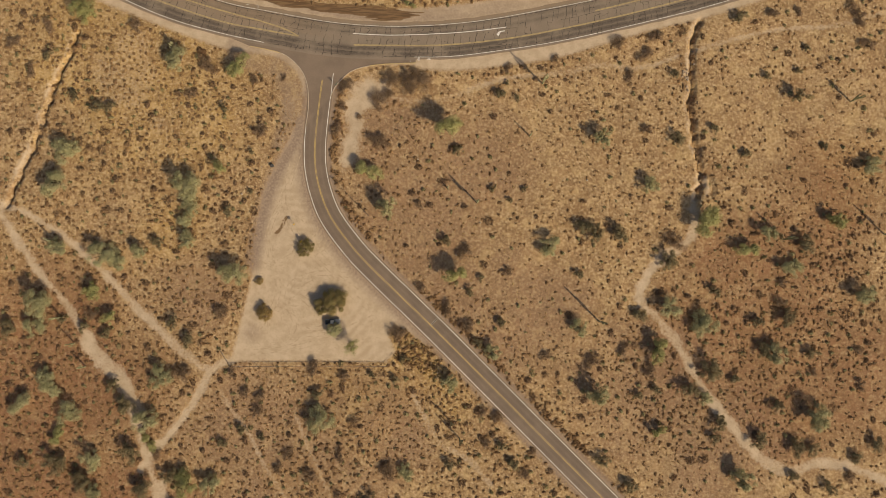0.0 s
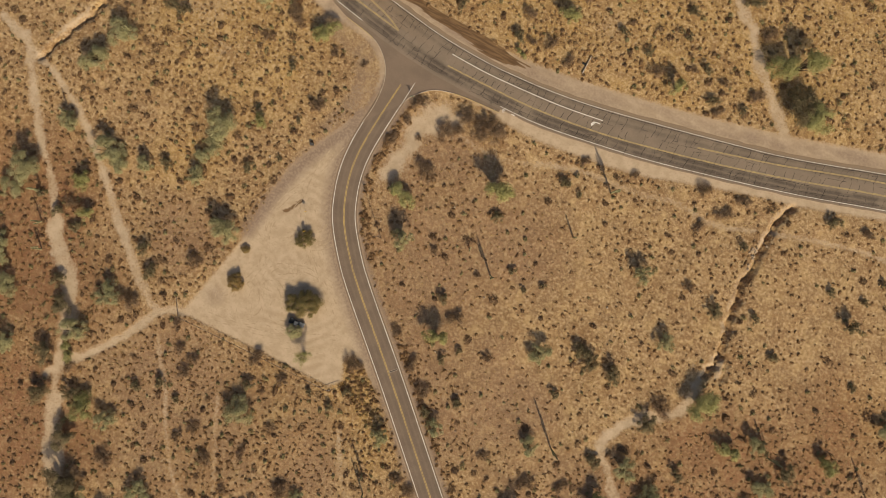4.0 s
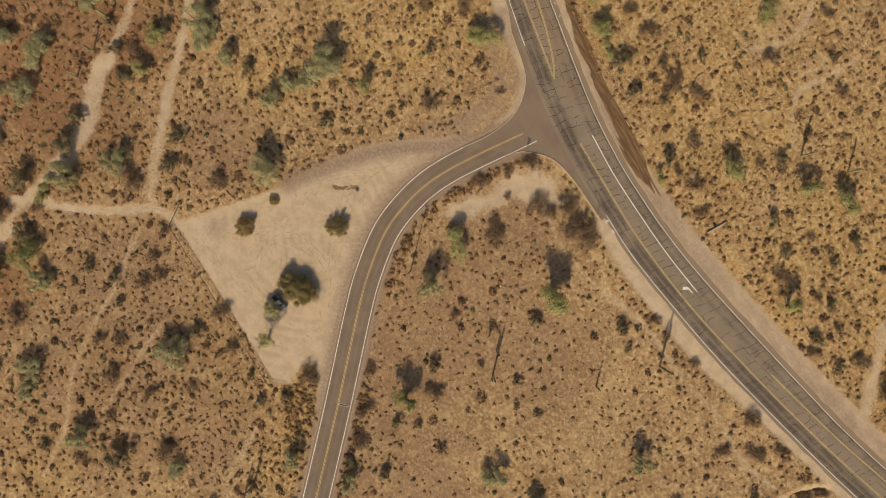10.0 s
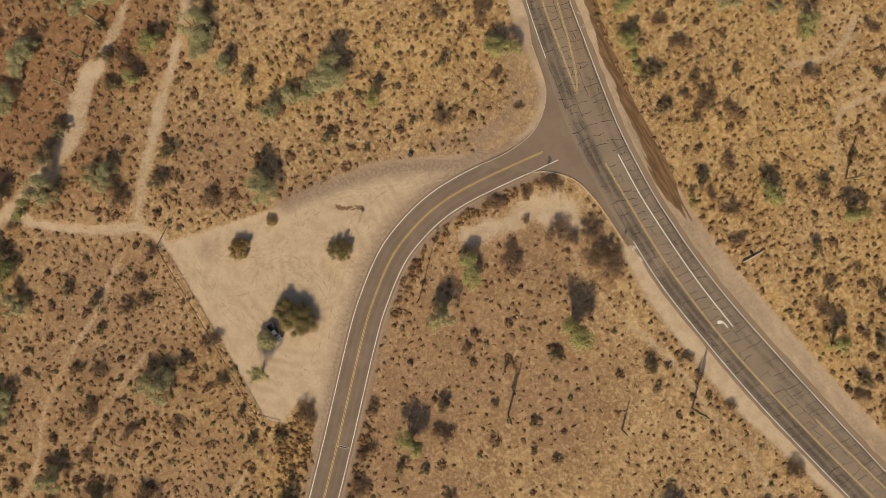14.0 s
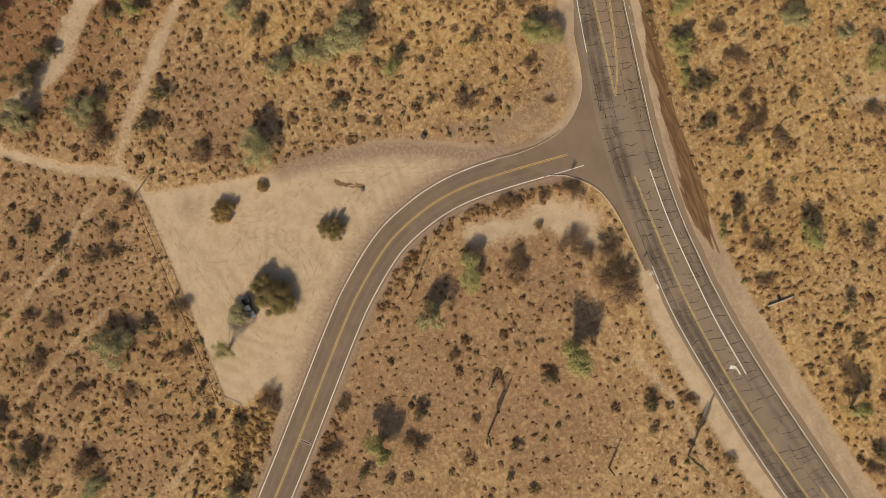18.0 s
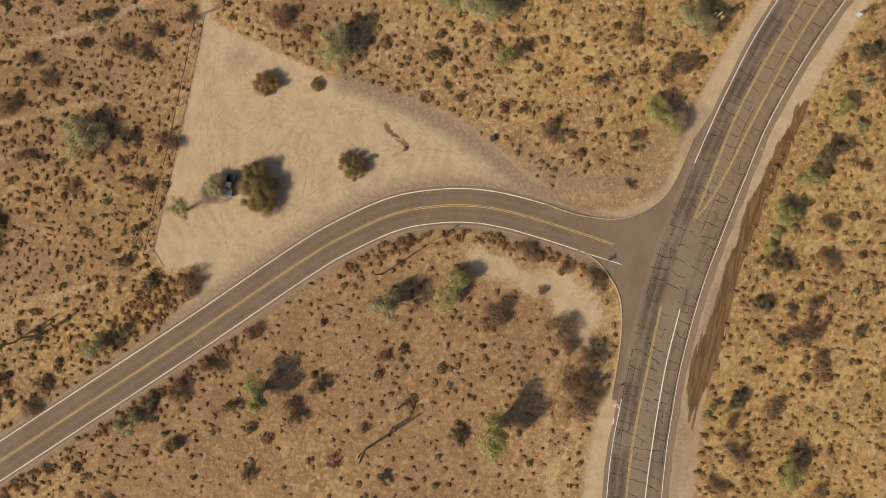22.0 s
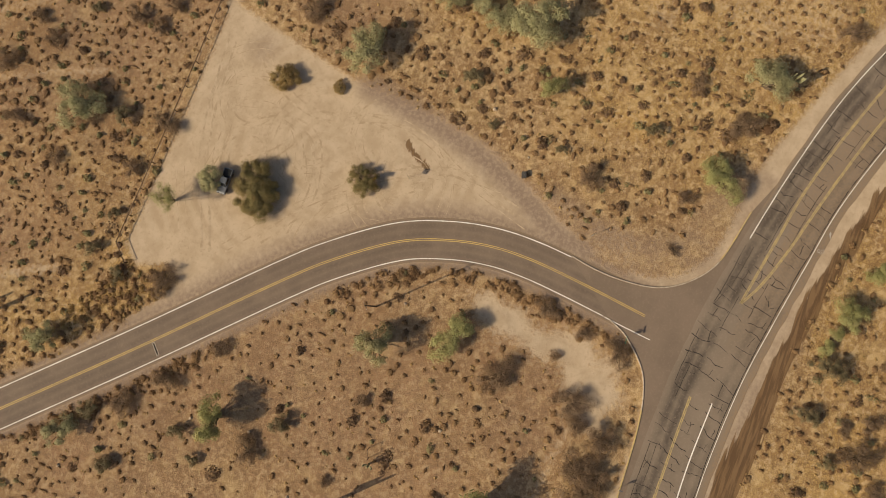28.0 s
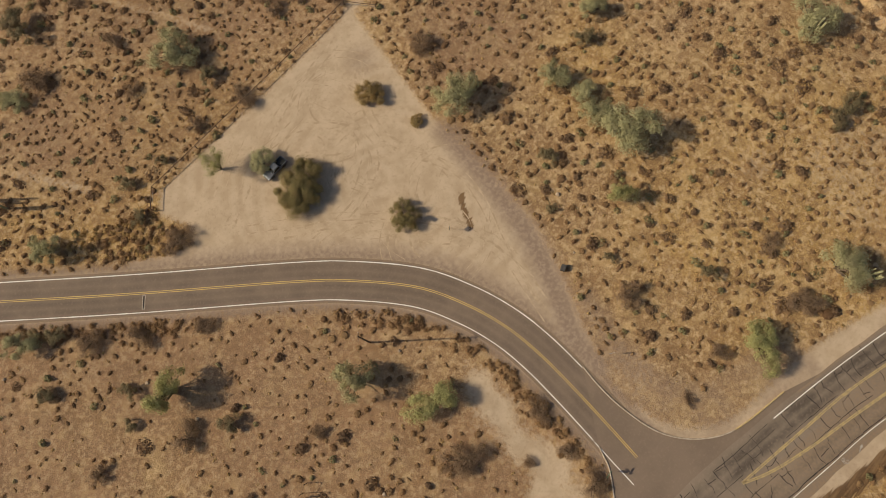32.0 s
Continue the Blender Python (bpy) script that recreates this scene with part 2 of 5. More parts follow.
def ramp(nt, fac, lo, hi, smooth=True):
    n = node(nt, "ShaderNodeMapRange")
    n.interpolation_type = "SMOOTHSTEP" if smooth else "LINEAR"
    n.inputs["From Min"].default_value, n.inputs["From Max"].default_value = lo, hi
    nt.links.new(fac, n.inputs["Value"])
    return n.outputs["Result"]


def mix(nt, fac, a, b):
    n = nt.nodes.new("ShaderNodeMix")
    n.data_type = "RGBA"
    for v, s in ((fac, n.inputs["Factor"]), (a, n.inputs["A"]), (b, n.inputs["B"])):
        if isinstance(v, (int, float)):
            s.default_value = v
        elif isinstance(v, tuple):
            s.default_value = (*v, 1)
        else:
            nt.links.new(v, s)
    return n.outputs["Result"]


def maths(nt, op, a, b):
    n = nt.nodes.new("ShaderNodeMath")
    n.operation = op
    for v, s in ((a, n.inputs[0]), (b, n.inputs[1])):
        if isinstance(v, (int, float)):
            s.default_value = v
        else:
            nt.links.new(v, s)
    return n.outputs[0]


def attribute(nt, name):
    n = nt.nodes.new("ShaderNodeAttribute")
    n.attribute_name = name
    return n.outputs["Fac"]


def bump(nt, b, height, strength, distance):
    n = node(nt, "ShaderNodeBump", Strength=strength, Distance=distance)
    nt.links.new(height, n.inputs["Height"])
    nt.links.new(n.outputs[0], b.inputs["Normal"])


def ground_material():
    m, nt, b = material("desert_soil", 0.97)
    big, mid, fine, grain = noise_of(nt, 0.045, 3), noise_of(nt, 0.28, 5), noise_of(nt, 1.3, 6), noise_of(nt, 5.5, 4)
    tan = mix(nt, ramp(nt, big, 0.35, 0.65), (0.37, 0.232, 0.118), (0.45, 0.292, 0.152))
    tan = mix(nt, ramp(nt, mid, 0.42, 0.7), tan, (0.49, 0.335, 0.19))
    gold = mix(nt, ramp(nt, fine, 0.4, 0.65), (0.42, 0.262, 0.104), (0.59, 0.39, 0.155))
    soil = mix(nt, maths(nt, "MULTIPLY", attribute(nt, "gold"), ramp(nt, mid, 0.25, 0.5)), tan, gold)
    red = mix(nt, ramp(nt, fine, 0.35, 0.65), (0.225, 0.098, 0.05), (0.31, 0.15, 0.08))
    soil = mix(nt, maths(nt, "MULTIPLY", attribute(nt, "red"), ramp(nt, mid, 0.22, 0.5)), soil, red)
    # dry litter in patches, bare smooth soil between them
    patch = noise_of(nt, 0.75, 5)
    litter = maths(nt, "ADD", maths(nt, "MULTIPLY", ramp(nt, noise_of(nt, 0.16, 4), 0.4, 0.6), 0.72), 0.28)
    soil = mix(nt, maths(nt, "MULTIPLY", ramp(nt, patch, 0.46, 0.36), 0.6), soil, (0.52, 0.365, 0.22))
    soil = mix(nt, maths(nt, "MULTIPLY", ramp(nt, patch, 0.54, 0.68), 0.6), soil, (0.25, 0.14, 0.066))
    soil = mix(nt, maths(nt, "MULTIPLY", maths(nt, "MULTIPLY", ramp(nt, fine, 0.54, 0.62), 0.8), litter), soil, (0.185, 0.102, 0.05))
    soil = mix(nt, maths(nt, "MULTIPLY", maths(nt, "MULTIPLY", ramp(nt, grain, 0.545, 0.61), 0.8), litter), soil, (0.145, 0.08, 0.042))
    soil = mix(nt, maths(nt, "MULTIPLY", maths(nt, "MULTIPLY", ramp(nt, grain, 0.45, 0.38), 0.65), litter), soil, (0.6, 0.44, 0.275))
    # crusted ground, broken into small clods in places
    cell = node(nt, "ShaderNodeTexVoronoi", Scale=1.9)
    cell.feature = "DISTANCE_TO_EDGE"
    geo = nt.nodes.new("ShaderNodeNewGeometry")
    nt.links.new(geo.outputs["Position"], cell.inputs["Vector"])
    clods = maths(nt, "MULTIPLY", ramp(nt, cell.outputs["Distance"], 0.12, 0.02), ramp(nt, noise_of(nt, 0.07, 3), 0.42, 0.54))
    soil = mix(nt, maths(nt, "MULTIPLY", clods, 0.62), soil, (0.2, 0.115, 0.06))
    # broad pale and rusty drifts
    drift = noise_of(nt, 0.1, 4)
    less = maths(nt, "SUBTRACT", 1.0, maths(nt, "MULTIPLY", attribute(nt, "red"), 0.75))
    soil = mix(nt, maths(nt, "MULTIPLY", maths(nt, "MULTIPLY", ramp(nt, drift, 0.52, 0.68), less), 0.45), soil, (0.56, 0.392, 0.2))
    soil = mix(nt, maths(nt, "MULTIPLY", ramp(nt, drift, 0.47, 0.33), 0.5), soil, (0.27, 0.155, 0.08))
    # hand-sized and foot-sized mottling of crust, litter and loose sand
    spot = noise_of(nt, 0.95, 3)
    soil = mix(nt, maths(nt, "MULTIPLY", ramp(nt, spot, 0.53, 0.63), 0.45), soil, (0.19, 0.112, 0.06))
    soil = mix(nt, maths(nt, "MULTIPLY", maths(nt, "MULTIPLY", ramp(nt, spot, 0.47, 0.38), less), 0.56), soil, (0.64, 0.47, 0.285))
    fuzz = noise_of(nt, 0.33, 5)
    soil = mix(nt, maths(nt, "MULTIPLY", ramp(nt, fuzz, 0.53, 0.66), 0.5), soil, (0.26, 0.15, 0.072))
    soil = mix(nt, maths(nt, "MULTIPLY", maths(nt, "MULTIPLY", ramp(nt, fuzz, 0.46, 0.36), less), 0.5), soil, (0.58, 0.405, 0.215))
    warm = nt.nodes.new("ShaderNodeMix")
    warm.data_type, warm.blend_type = "RGBA", "MULTIPLY"
    warm.inputs["Factor"].default_value, warm.inputs["B"].default_value = 1.0, (1.0, 0.99, 0.91, 1)
    nt.links.new(soil, warm.inputs["A"])
    soil = warm.outputs["Result"]
    sand = mix(nt, ramp(nt, mid, 0.35, 0.65), (0.48, 0.358, 0.234), (0.568, 0.433, 0.293))
    sand = mix(nt, maths(nt, "MULTIPLY", ramp(nt, fine, 0.5, 0.75), 0.45), sand, (0.34, 0.235, 0.145))
    edge = maths(nt, "ADD", attribute(nt, "sand"), maths(nt, "MULTIPLY", maths(nt, "SUBTRACT", fine, 0.5), 3.4))
    # wheels have swept the lot in wide arcs
    wave = node(nt, "ShaderNodeTexWave", Scale=0.11, Distortion=14.0, Detail=4.0)
    wave.inputs["Detail Scale"].default_value = 0.22
    wave.wave_type, wave.rings_direction = "RINGS", "Z"
    place = node(nt, "ShaderNodeMapping")
    place.inputs["Location"].default_value = (50, 10, 0)
    geo = nt.nodes.new("ShaderNodeNewGeometry")
    nt.links.new(geo.outputs["Position"], place.inputs["Vector"])
    nt.links.new(place.outputs[0], wave.inputs["Vector"])
    swept = maths(nt, "MULTIPLY", attribute(nt, "swept"), ramp(nt, noise_of(nt, 0.09, 3), 0.45, 0.62))
    sand = mix(nt, maths(nt, "MULTIPLY", maths(nt, "MULTIPLY", ramp(nt, wave.outputs["Fac"], 0.55, 0.95), swept), 0.3), sand, (0.40, 0.285, 0.178))
    sand = mix(nt, maths(nt, "MULTIPLY", maths(nt, "MULTIPLY", ramp(nt, wave.outputs["Fac"], 0.4, 0.05), swept), 0.32), sand, (0.57, 0.445, 0.31))
    colour = mix(nt, ramp(nt, edge, -0.8, 0.8), soil, sand)
    grey = maths(nt, "MULTIPLY", attribute(nt, "gravel"), maths(nt, "ADD", 0.55, maths(nt, "MULTIPLY", 0.45, ramp(nt, fine, 0.3, 0.6))))
    colour = mix(nt, grey, colour, (0.265, 0.187, 0.135))
    # water has left streaks along the roadside ditch
    place = node(nt, "ShaderNodeMapping")
    place.inputs["Rotation"].default_value = (0, 0, radians(9))
    place.inputs["Scale"].default_value = (0.16, 1.5, 1)
    nt.links.new(geo.outputs["Position"], place.inputs["Vector"])
    streak = node(nt, "ShaderNodeTexNoise", Scale=1.1, Detail=4.0)
    nt.links.new(place.outputs[0], streak.inputs["Vector"])
    silt = mix(nt, ramp(nt, streak.outputs["Fac"], 0.4, 0.62), (0.115, 0.063, 0.029), (0.2, 0.118, 0.056))
    colour = mix(nt, maths(nt, "MULTIPLY", ramp(nt, maths(nt, "ADD", attribute(nt, "damp"), maths(nt, "MULTIPLY", maths(nt, "SUBTRACT", streak.outputs["Fac"], 0.5), 2.6)), -0.3, 0.1), 0.95), colour, silt)
    nt.links.new(colour, b.inputs["Base Color"])
    rough = maths(nt, "SUBTRACT", 1.0, maths(nt, "MULTIPLY", ramp(nt, edge, -0.8, 0.8), 0.82))
    bump(nt, b, maths(nt, "MULTIPLY", maths(nt, "ADD", maths(nt, "MULTIPLY", fine, 0.7), maths(nt, "MULTIPLY", grain, 0.6)), rough), 0.85, 0.2)
    return m


def asphalt_material(name, light, dark):
    m, nt, b = material(name, 0.85)
    big, fine = noise_of(nt, 0.12, 4), noise_of(nt, 2.2, 6)
    c = mix(nt, ramp(nt, big, 0.35, 0.65), light, tuple(v * 0.86 for v in light))
    c = mix(nt, maths(nt, "MULTIPLY", attribute(nt, "track"), ramp(nt, big, 0.2, 0.6)), c, dark)
    c = mix(nt, maths(nt, "MULTIPLY", ramp(nt, fine, 0.5, 0.7), 0.35), c, tuple(v * 1.3 for v in light))
    dust = maths(nt, "MULTIPLY", attribute(nt, "dust"), ramp(nt, fine, 0.3, 0.6))
    c = mix(nt, dust, c, (0.30, 0.205, 0.125))
    nt.links.new(c, b.inputs["Base Color"])
    bump(nt, b, noise_of(nt, 18, 3), 0.35, 0.01)
    return m


def plain_material(name, a, c, scale=3.0, rough=0.8, metal=0.0, lo=0.4, hi=0.65, relief_by=0.0):
    m, nt, b = material(name, rough, metal)
    f = noise_of(nt, scale, 5)
    nt.links.new(mix(nt, ramp(nt, f, lo, hi), a, c), b.inputs["Base Color"])
    if relief_by:
        bump(nt, b, noise_of(nt, scale * 4, 4), 0.6, relief_by)
    return m


def let_through(nt, b, colour, amount):
    """Thin leaves: part of the light goes through."""
    t = nt.nodes.new("ShaderNodeBsdfTranslucent")
    m = nt.nodes.new("ShaderNodeMixShader")
    m.inputs[0].default_value = amount
    nt.links.new(colour, b.inputs["Base Color"])
    nt.links.new(colour, t.inputs["Color"])
    nt.links.new(b.outputs[0], m.inputs[1])
    nt.links.new(t.outputs[0], m.inputs[2])
    nt.links.new(m.outputs[0], nt.nodes["Material Output"].inputs["Surface"])


def leaf_material(name, a, c, dry, amount=0.25):
    """Foliage: each leaf its own shade, each plant its own tint."""
    m, nt, b = material(name, 0.75)
    g = nt.nodes.new("ShaderNodeNewGeometry")
    o = nt.nodes.new("ShaderNodeObjectInfo")
    col = mix(nt, g.outputs["Random Per Island"], a, c)
    col = mix(nt, ramp(nt, noise_of(nt, 0.55, 3), 0.45, 0.75), col, dry)
    tint = mix(nt, o.outputs["Random"], tuple(v * 0.78 for v in a), tuple(min(v * 1.2, 1) for v in c))
    let_through(nt, b, mix(nt, amount, col, tint), 0.42)
    return m


def tuft_material(name, a, c, straw):
    """Low brush: the tint of each plant is stored on its points."""
    m, nt, b = material(name, 0.85)
    g = nt.nodes.new("ShaderNodeNewGeometry")
    col = mix(nt, attribute(nt, "tint"), a, c)
    let_through(nt, b, mix(nt, maths(nt, "MULTIPLY", g.outputs["Random Per Island"], 0.4), col, straw), 0.42)
    return m


M_SOIL = ground_material()
M_MAIN = asphalt_material("old_asphalt", (0.268, 0.206, 0.15), (0.092, 0.072, 0.056))
M_BRANCH = asphalt_material("asphalt", (0.238, 0.174, 0.125), (0.128, 0.096, 0.071))
M_CRACK = plain_material("bitumen_crack", (0.022, 0.018, 0.015), (0.045, 0.036, 0.03), 6)
M_WHITE = plain_material("white_road_paint", (0.82, 0.78, 0.70), (0.58, 0.52, 0.44), 2.4, 0.7, lo=0.5, hi=0.75)
M_YELLOW = plain_material("yellow_road_paint", (0.62, 0.43, 0.14), (0.45, 0.32, 0.14), 2.4, 0.7, lo=0.45, hi=0.75)
M_YELLOW_OLD = plain_material("faded_yellow_paint", (0.5, 0.365, 0.16), (0.34, 0.255, 0.145), 1.6, 0.75, lo=0.42, hi=0.62)
M_WORN = plain_material("worn_white_paint", (0.5, 0.44, 0.36), (0.3, 0.25, 0.2), 3.5, 0.75, lo=0.42, hi=0.6)
M_CONCRETE = plain_material("kerb_concrete", (0.52, 0.43, 0.33), (0.36, 0.28, 0.2), 2.0, 0.9, relief_by=0.01)
M_KERB_YELLOW = plain_material("kerb_yellow_paint", (0.52, 0.385, 0.15), (0.44, 0.335, 0.2), 2.6, 0.7)
M_PALO = leaf_material("palo_verde_leaf", (0.31, 0.305, 0.115), (0.5, 0.47, 0.215), (0.38, 0.31, 0.145))
M_PALE = leaf_material("pale_leaf", (0.33, 0.315, 0.16), (0.53, 0.49, 0.275), (0.4, 0.34, 0.195))
M_DARK = leaf_material("dark_leaf", (0.165, 0.14, 0.075), (0.32, 0.262, 0.145), (0.29, 0.2, 0.11))
M_DRY = leaf_material("dry_twig", (0.23, 0.158, 0.1), (0.38, 0.265, 0.165), (0.36, 0.24, 0.13))
M_BUSH = leaf_material("broad_bush_leaf", (0.18, 0.15, 0.058), (0.36, 0.29, 0.13), (0.32, 0.22, 0.09))
M_STRAWBUSH = leaf_material("straw_bush_leaf", (0.27, 0.19, 0.075), (0.46, 0.34, 0.15), (0.42, 0.28, 0.11))
M_TUFT = tuft_material("brush", (0.22, 0.124, 0.063), (0.4, 0.252, 0.122), (0.43, 0.292, 0.15))
M_TWIG = tuft_material("bare_twigs", (0.17, 0.105, 0.065), (0.29, 0.19, 0.11), (0.3, 0.2, 0.11))
M_CHOLLA = tuft_material("cholla_skin", (0.21, 0.19, 0.09), (0.36, 0.32, 0.16), (0.36, 0.3, 0.16))
M_STRAW = tuft_material("dry_grass", (0.38, 0.25, 0.1), (0.58, 0.4, 0.17), (0.52, 0.36, 0.16))
M_BARK = plain_material("bark", (0.10, 0.07, 0.045), (0.2, 0.15, 0.1), 4, 0.95, relief_by=0.02)
M_CACTUS = plain_material("cactus_skin", (0.24, 0.235, 0.12), (0.38, 0.35, 0.2), 1.6, 0.75)
M_WOOD = plain_material("weathered_wood", (0.13, 0.085, 0.055), (0.22, 0.15, 0.1), 3, 0.9, relief_by=0.01)
M_STEEL = plain_material("galvanised_steel", (0.36, 0.35, 0.33), (0.5, 0.48, 0.45), 5, 0.45, 0.7)
M_SIGN_BACK = plain_material("sign_back", (0.06, 0.055, 0.05), (0.11, 0.10, 0.09), 4, 0.6)
M_SIGN_RED = plain_material("red_sign_face", (0.45, 0.03, 0.03), (0.38, 0.03, 0.03), 4, 0.5)
M_SIGN_WHITE = plain_material("white_sign_face", (0.75, 0.74, 0.7), (0.66, 0.64, 0.6), 4, 0.5)
M_SIGN_YELLOW = plain_material("yellow_sign_face", (0.65, 0.42, 0.03), (0.58, 0.38, 0.05), 4, 0.5)
M_SIGN_GREEN = plain_material("green_sign_face", (0.02, 0.13, 0.06), (0.03, 0.16, 0.08), 4, 0.5)
M_PANEL = plain_material("pale_panel_glass", (0.5, 0.62, 0.78), (0.6, 0.7, 0.82), 3, 0.2)
M_ROCK = plain_material("rock", (0.36, 0.26, 0.17), (0.5, 0.4, 0.29), 1.5, 0.95, relief_by=0.03)
M_PAINT = plain_material("grey_car_paint", (0.16, 0.163, 0.167), (0.21, 0.213, 0.217), 3, 0.3, 0.4)
M_BLACK = plain_material("black_plastic", (0.014, 0.014, 0.014), (0.025, 0.025, 0.025), 5, 0.6)
M_RUBBER = plain_material("tyre_rubber", (0.016, 0.016, 0.016), (0.03, 0.028, 0.026), 6, 0.85)
M_CHROME = plain_material("chrome", (0.7, 0.7, 0.7), (0.6, 0.6, 0.6), 5, 0.18, 1.0)
M_LAMP = plain_material("lamp_lens", (0.75, 0.75, 0.72), (0.65, 0.65, 0.62), 5, 0.15)
M_TAIL = plain_material("tail_lamp_lens", (0.35, 0.02, 0.02), (0.3, 0.02, 0.02), 5, 0.2)
M_GLASS, _nt, _b = material("car_glass", 0.05)
_b.inputs["Base Color"].default_value = (0.02, 0.024, 0.026, 1)
_b.inputs["Specular IOR Level"].default_value = 0.8


# ---------------------------------------------------------------- mesh helpers
def mesh_from(name, verts, faces, mat, smooth=False, **attributes):
    me = bpy.data.meshes.new(name)
    me.from_pydata(np.asarray(verts, float).tolist() if not isinstance(verts, list) else verts, [], faces.tolist() if isinstance(faces, np.ndarray) else faces)
    if smooth:
        me.polygons.foreach_set("use_smooth", [True] * len(me.polygons))
    for key, values in attributes.items():
        me.attributes.new(key, "FLOAT", "POINT").data.foreach_set("value", np.asarray(values, np.float32))
    me.materials.append(mat)
    me.update()
    return me


def part(name, bm, mat, parent, label=""):
    """Links a bmesh as one mesh object under a thing or a part."""
    me = bpy.data.meshes.new(name)
    bm.to_mesh(me)
    bm.free()
    me.materials.append(mat)
    ob = new(name, me)
    ob.parent = parent
    return tagged(ob, label)


def mesh_part(name, me, parent, label=""):
    ob = new(name, me)
    ob.parent = parent
    return tagged(ob, label)


def box(bm, x0, x1, y0, y1, z0, z1, bevel=0.0):
    r = bmesh.ops.create_cube(bm, size=1, matrix=Matrix.Translation(((x0 + x1) / 2, (y0 + y1) / 2, (z0 + z1) / 2)) @ Matrix.Diagonal((x1 - x0, y1 - y0, z1 - z0, 1)))
    if bevel:
        edges = list({e for v in r["verts"] for e in v.link_edges})
        bmesh.ops.bevel(bm, geom=edges, offset=bevel, segments=2, affect="EDGES")
    return bm


def tube(bm, a, b, r0, r1, sides=8, caps=True):
    a, b = Vector(a), Vector(b)
    turn = (b - a).to_track_quat("Z", "Y").to_matrix().to_4x4()
    bmesh.ops.create_cone(bm, cap_ends=caps, segments=sides, radius1=r0, radius2=r1, depth=(b - a).length, matrix=Matrix.Translation((a + b) / 2) @ turn)
    return bm


def thing(name, x, y, z=0.0, turn=0.0, label="", category="", group="", kind=""):
    ob = new(name)
    ob.matrix_basis = pose(x, y, z, 0, 0, turn)
    return tagged(ob, label, category, group, kind)


def height(x, y):
    q = np.array([[x, y]], float)
    return float(relief(q, flat_at(q))[0])


# ---------------------------------------------------------------- ground
STEP = 0.9
gx, gy = np.arange(-207, 207.1, STEP), np.arange(-162, 207.1, STEP)
GX, GY = np.meshgrid(gx, gy)
gxy = np.stack([GX.ravel(), GY.ravel()], 1)
g_flat, g_sand = flat_at(gxy), np.clip(sand_at(gxy), -6, 6)
gz = relief(gxy, g_flat)
g_red, g_gold = np.maximum.reduce([blob(gxy, RED), 0.85 * blob(gxy, UMBER), 0.5 * blob(gxy, BROWN)]), blob(gxy, GOLD) * (1 - kerb_corner(gxy))
g_gravel = np.clip(1.5 - np.abs(away(gxy, branch_axis) - 5.0) / 1.0, 0, 0.85)
g_gravel = np.maximum(g_gravel, 0.42 * np.clip(1.5 - np.abs(away(gxy, branch_axis) - 6.2) / 1.6, 0, 1) * (area(gxy, lot) > -0.3))
g_gravel = np.maximum(g_gravel, 0.6 * np.clip(1.4 - away(gxy, spline([(-58, 36), (-55.5, 45), (-54.5, 53), (-57.5, 61)])) / 2.5, 0, 1))
g_gravel = np.maximum(g_gravel, 0.95 * np.clip(1.25 - away(gxy, spline([(-66.5, -6), (-64, 8), (-61, 20), (-57, 29), (-52, 38), (-50.5, 45)])) / 3.2, 0, 1))
DITCH = spline([(-100, 101), (-84, 95), (-69, 90.8), (-57, 88.1), (-45, 86.2), (-36, 85.1), (-27, 84.1), (-20, 83.2), (-13, 82.9), (-7, 83.8)])
g_gravel = np.maximum(g_gravel, 0.75 * np.clip(1.4 - np.abs(away(gxy, north) - 3.6) / 3, 0, 1) * np.clip(0.75 + 0.4 * lattice(gxy * np.array([0.3, 1.0]), 1.5, 93), 0, 1) * np.clip((gxy[:, 0] + 75) / 30, 0, 1))
g_gravel = np.maximum(g_gravel, 0.55 * kerb_corner(gxy) * np.clip(0.7 + 0.5 * lattice(gxy * np.array([1.0, 0.6]), 2.2, 94), 0, 1))
g_gravel = np.maximum(g_gravel, 0.24 * blob(gxy, BROWN) * (g_sand < -0.5))
g_gravel = np.maximum(g_gravel, 0.45 * np.clip(1.3 - np.hypot(gxy[:, 0] + 66.5, gxy[:, 1] + 29.5) / 3.6, 0, 1))
wet = np.interp(gxy[:, 0], [-87, -82, -60, -42, -31, -22, -14, -9, -5], [-3, 0.9, 1.4, 1.6, 1.9, 2.2, 1.6, 0.8, -0.2])
g_damp = wet + 0.5 * lattice(gxy * np.array([0.3, 1.0]), 1.6, 92) - away(gxy, DITCH)
g_swept = np.clip(area(gxy, lot) / 3, 0, 1)
g_damp = np.maximum(g_damp, 0.3 - away(gxy, spline([(-58.6, 5), (-57.2, 6.6), (-56.2, 8.5), (-54.6, 11)], 0.5)))
g_damp = np.clip(g_damp, -4, 4)
W, H = len(gx), len(gy)
idx = np.arange(W * H).reshape(H, W)
quads = np.stack([idx[:-1, :-1], idx[:-1, 1:], idx[1:, 1:], idx[1:, :-1]], -1).reshape(-1, 4)


def soil_sheet(name, cells, lift, label, category):
    """Cells of the ground grid as a sheet of their own, lifted a little."""
    used, back = np.unique(cells, return_inverse=True)
    v = np.column_stack([gxy[used], gz[used] + lift])
    me = mesh_from(name, v, back.reshape(-1, 4), M_SOIL, True, sand=g_sand[used], red=g_red[used], gold=g_gold[used], gravel=g_gravel[used], damp=g_damp[used], swept=g_swept[used])
    return tagged(new(name, me), label, category, "", "structure")


soil_sheet("ground", quads, 0.0, "tan and reddish dry desert soil with litter", "ground")
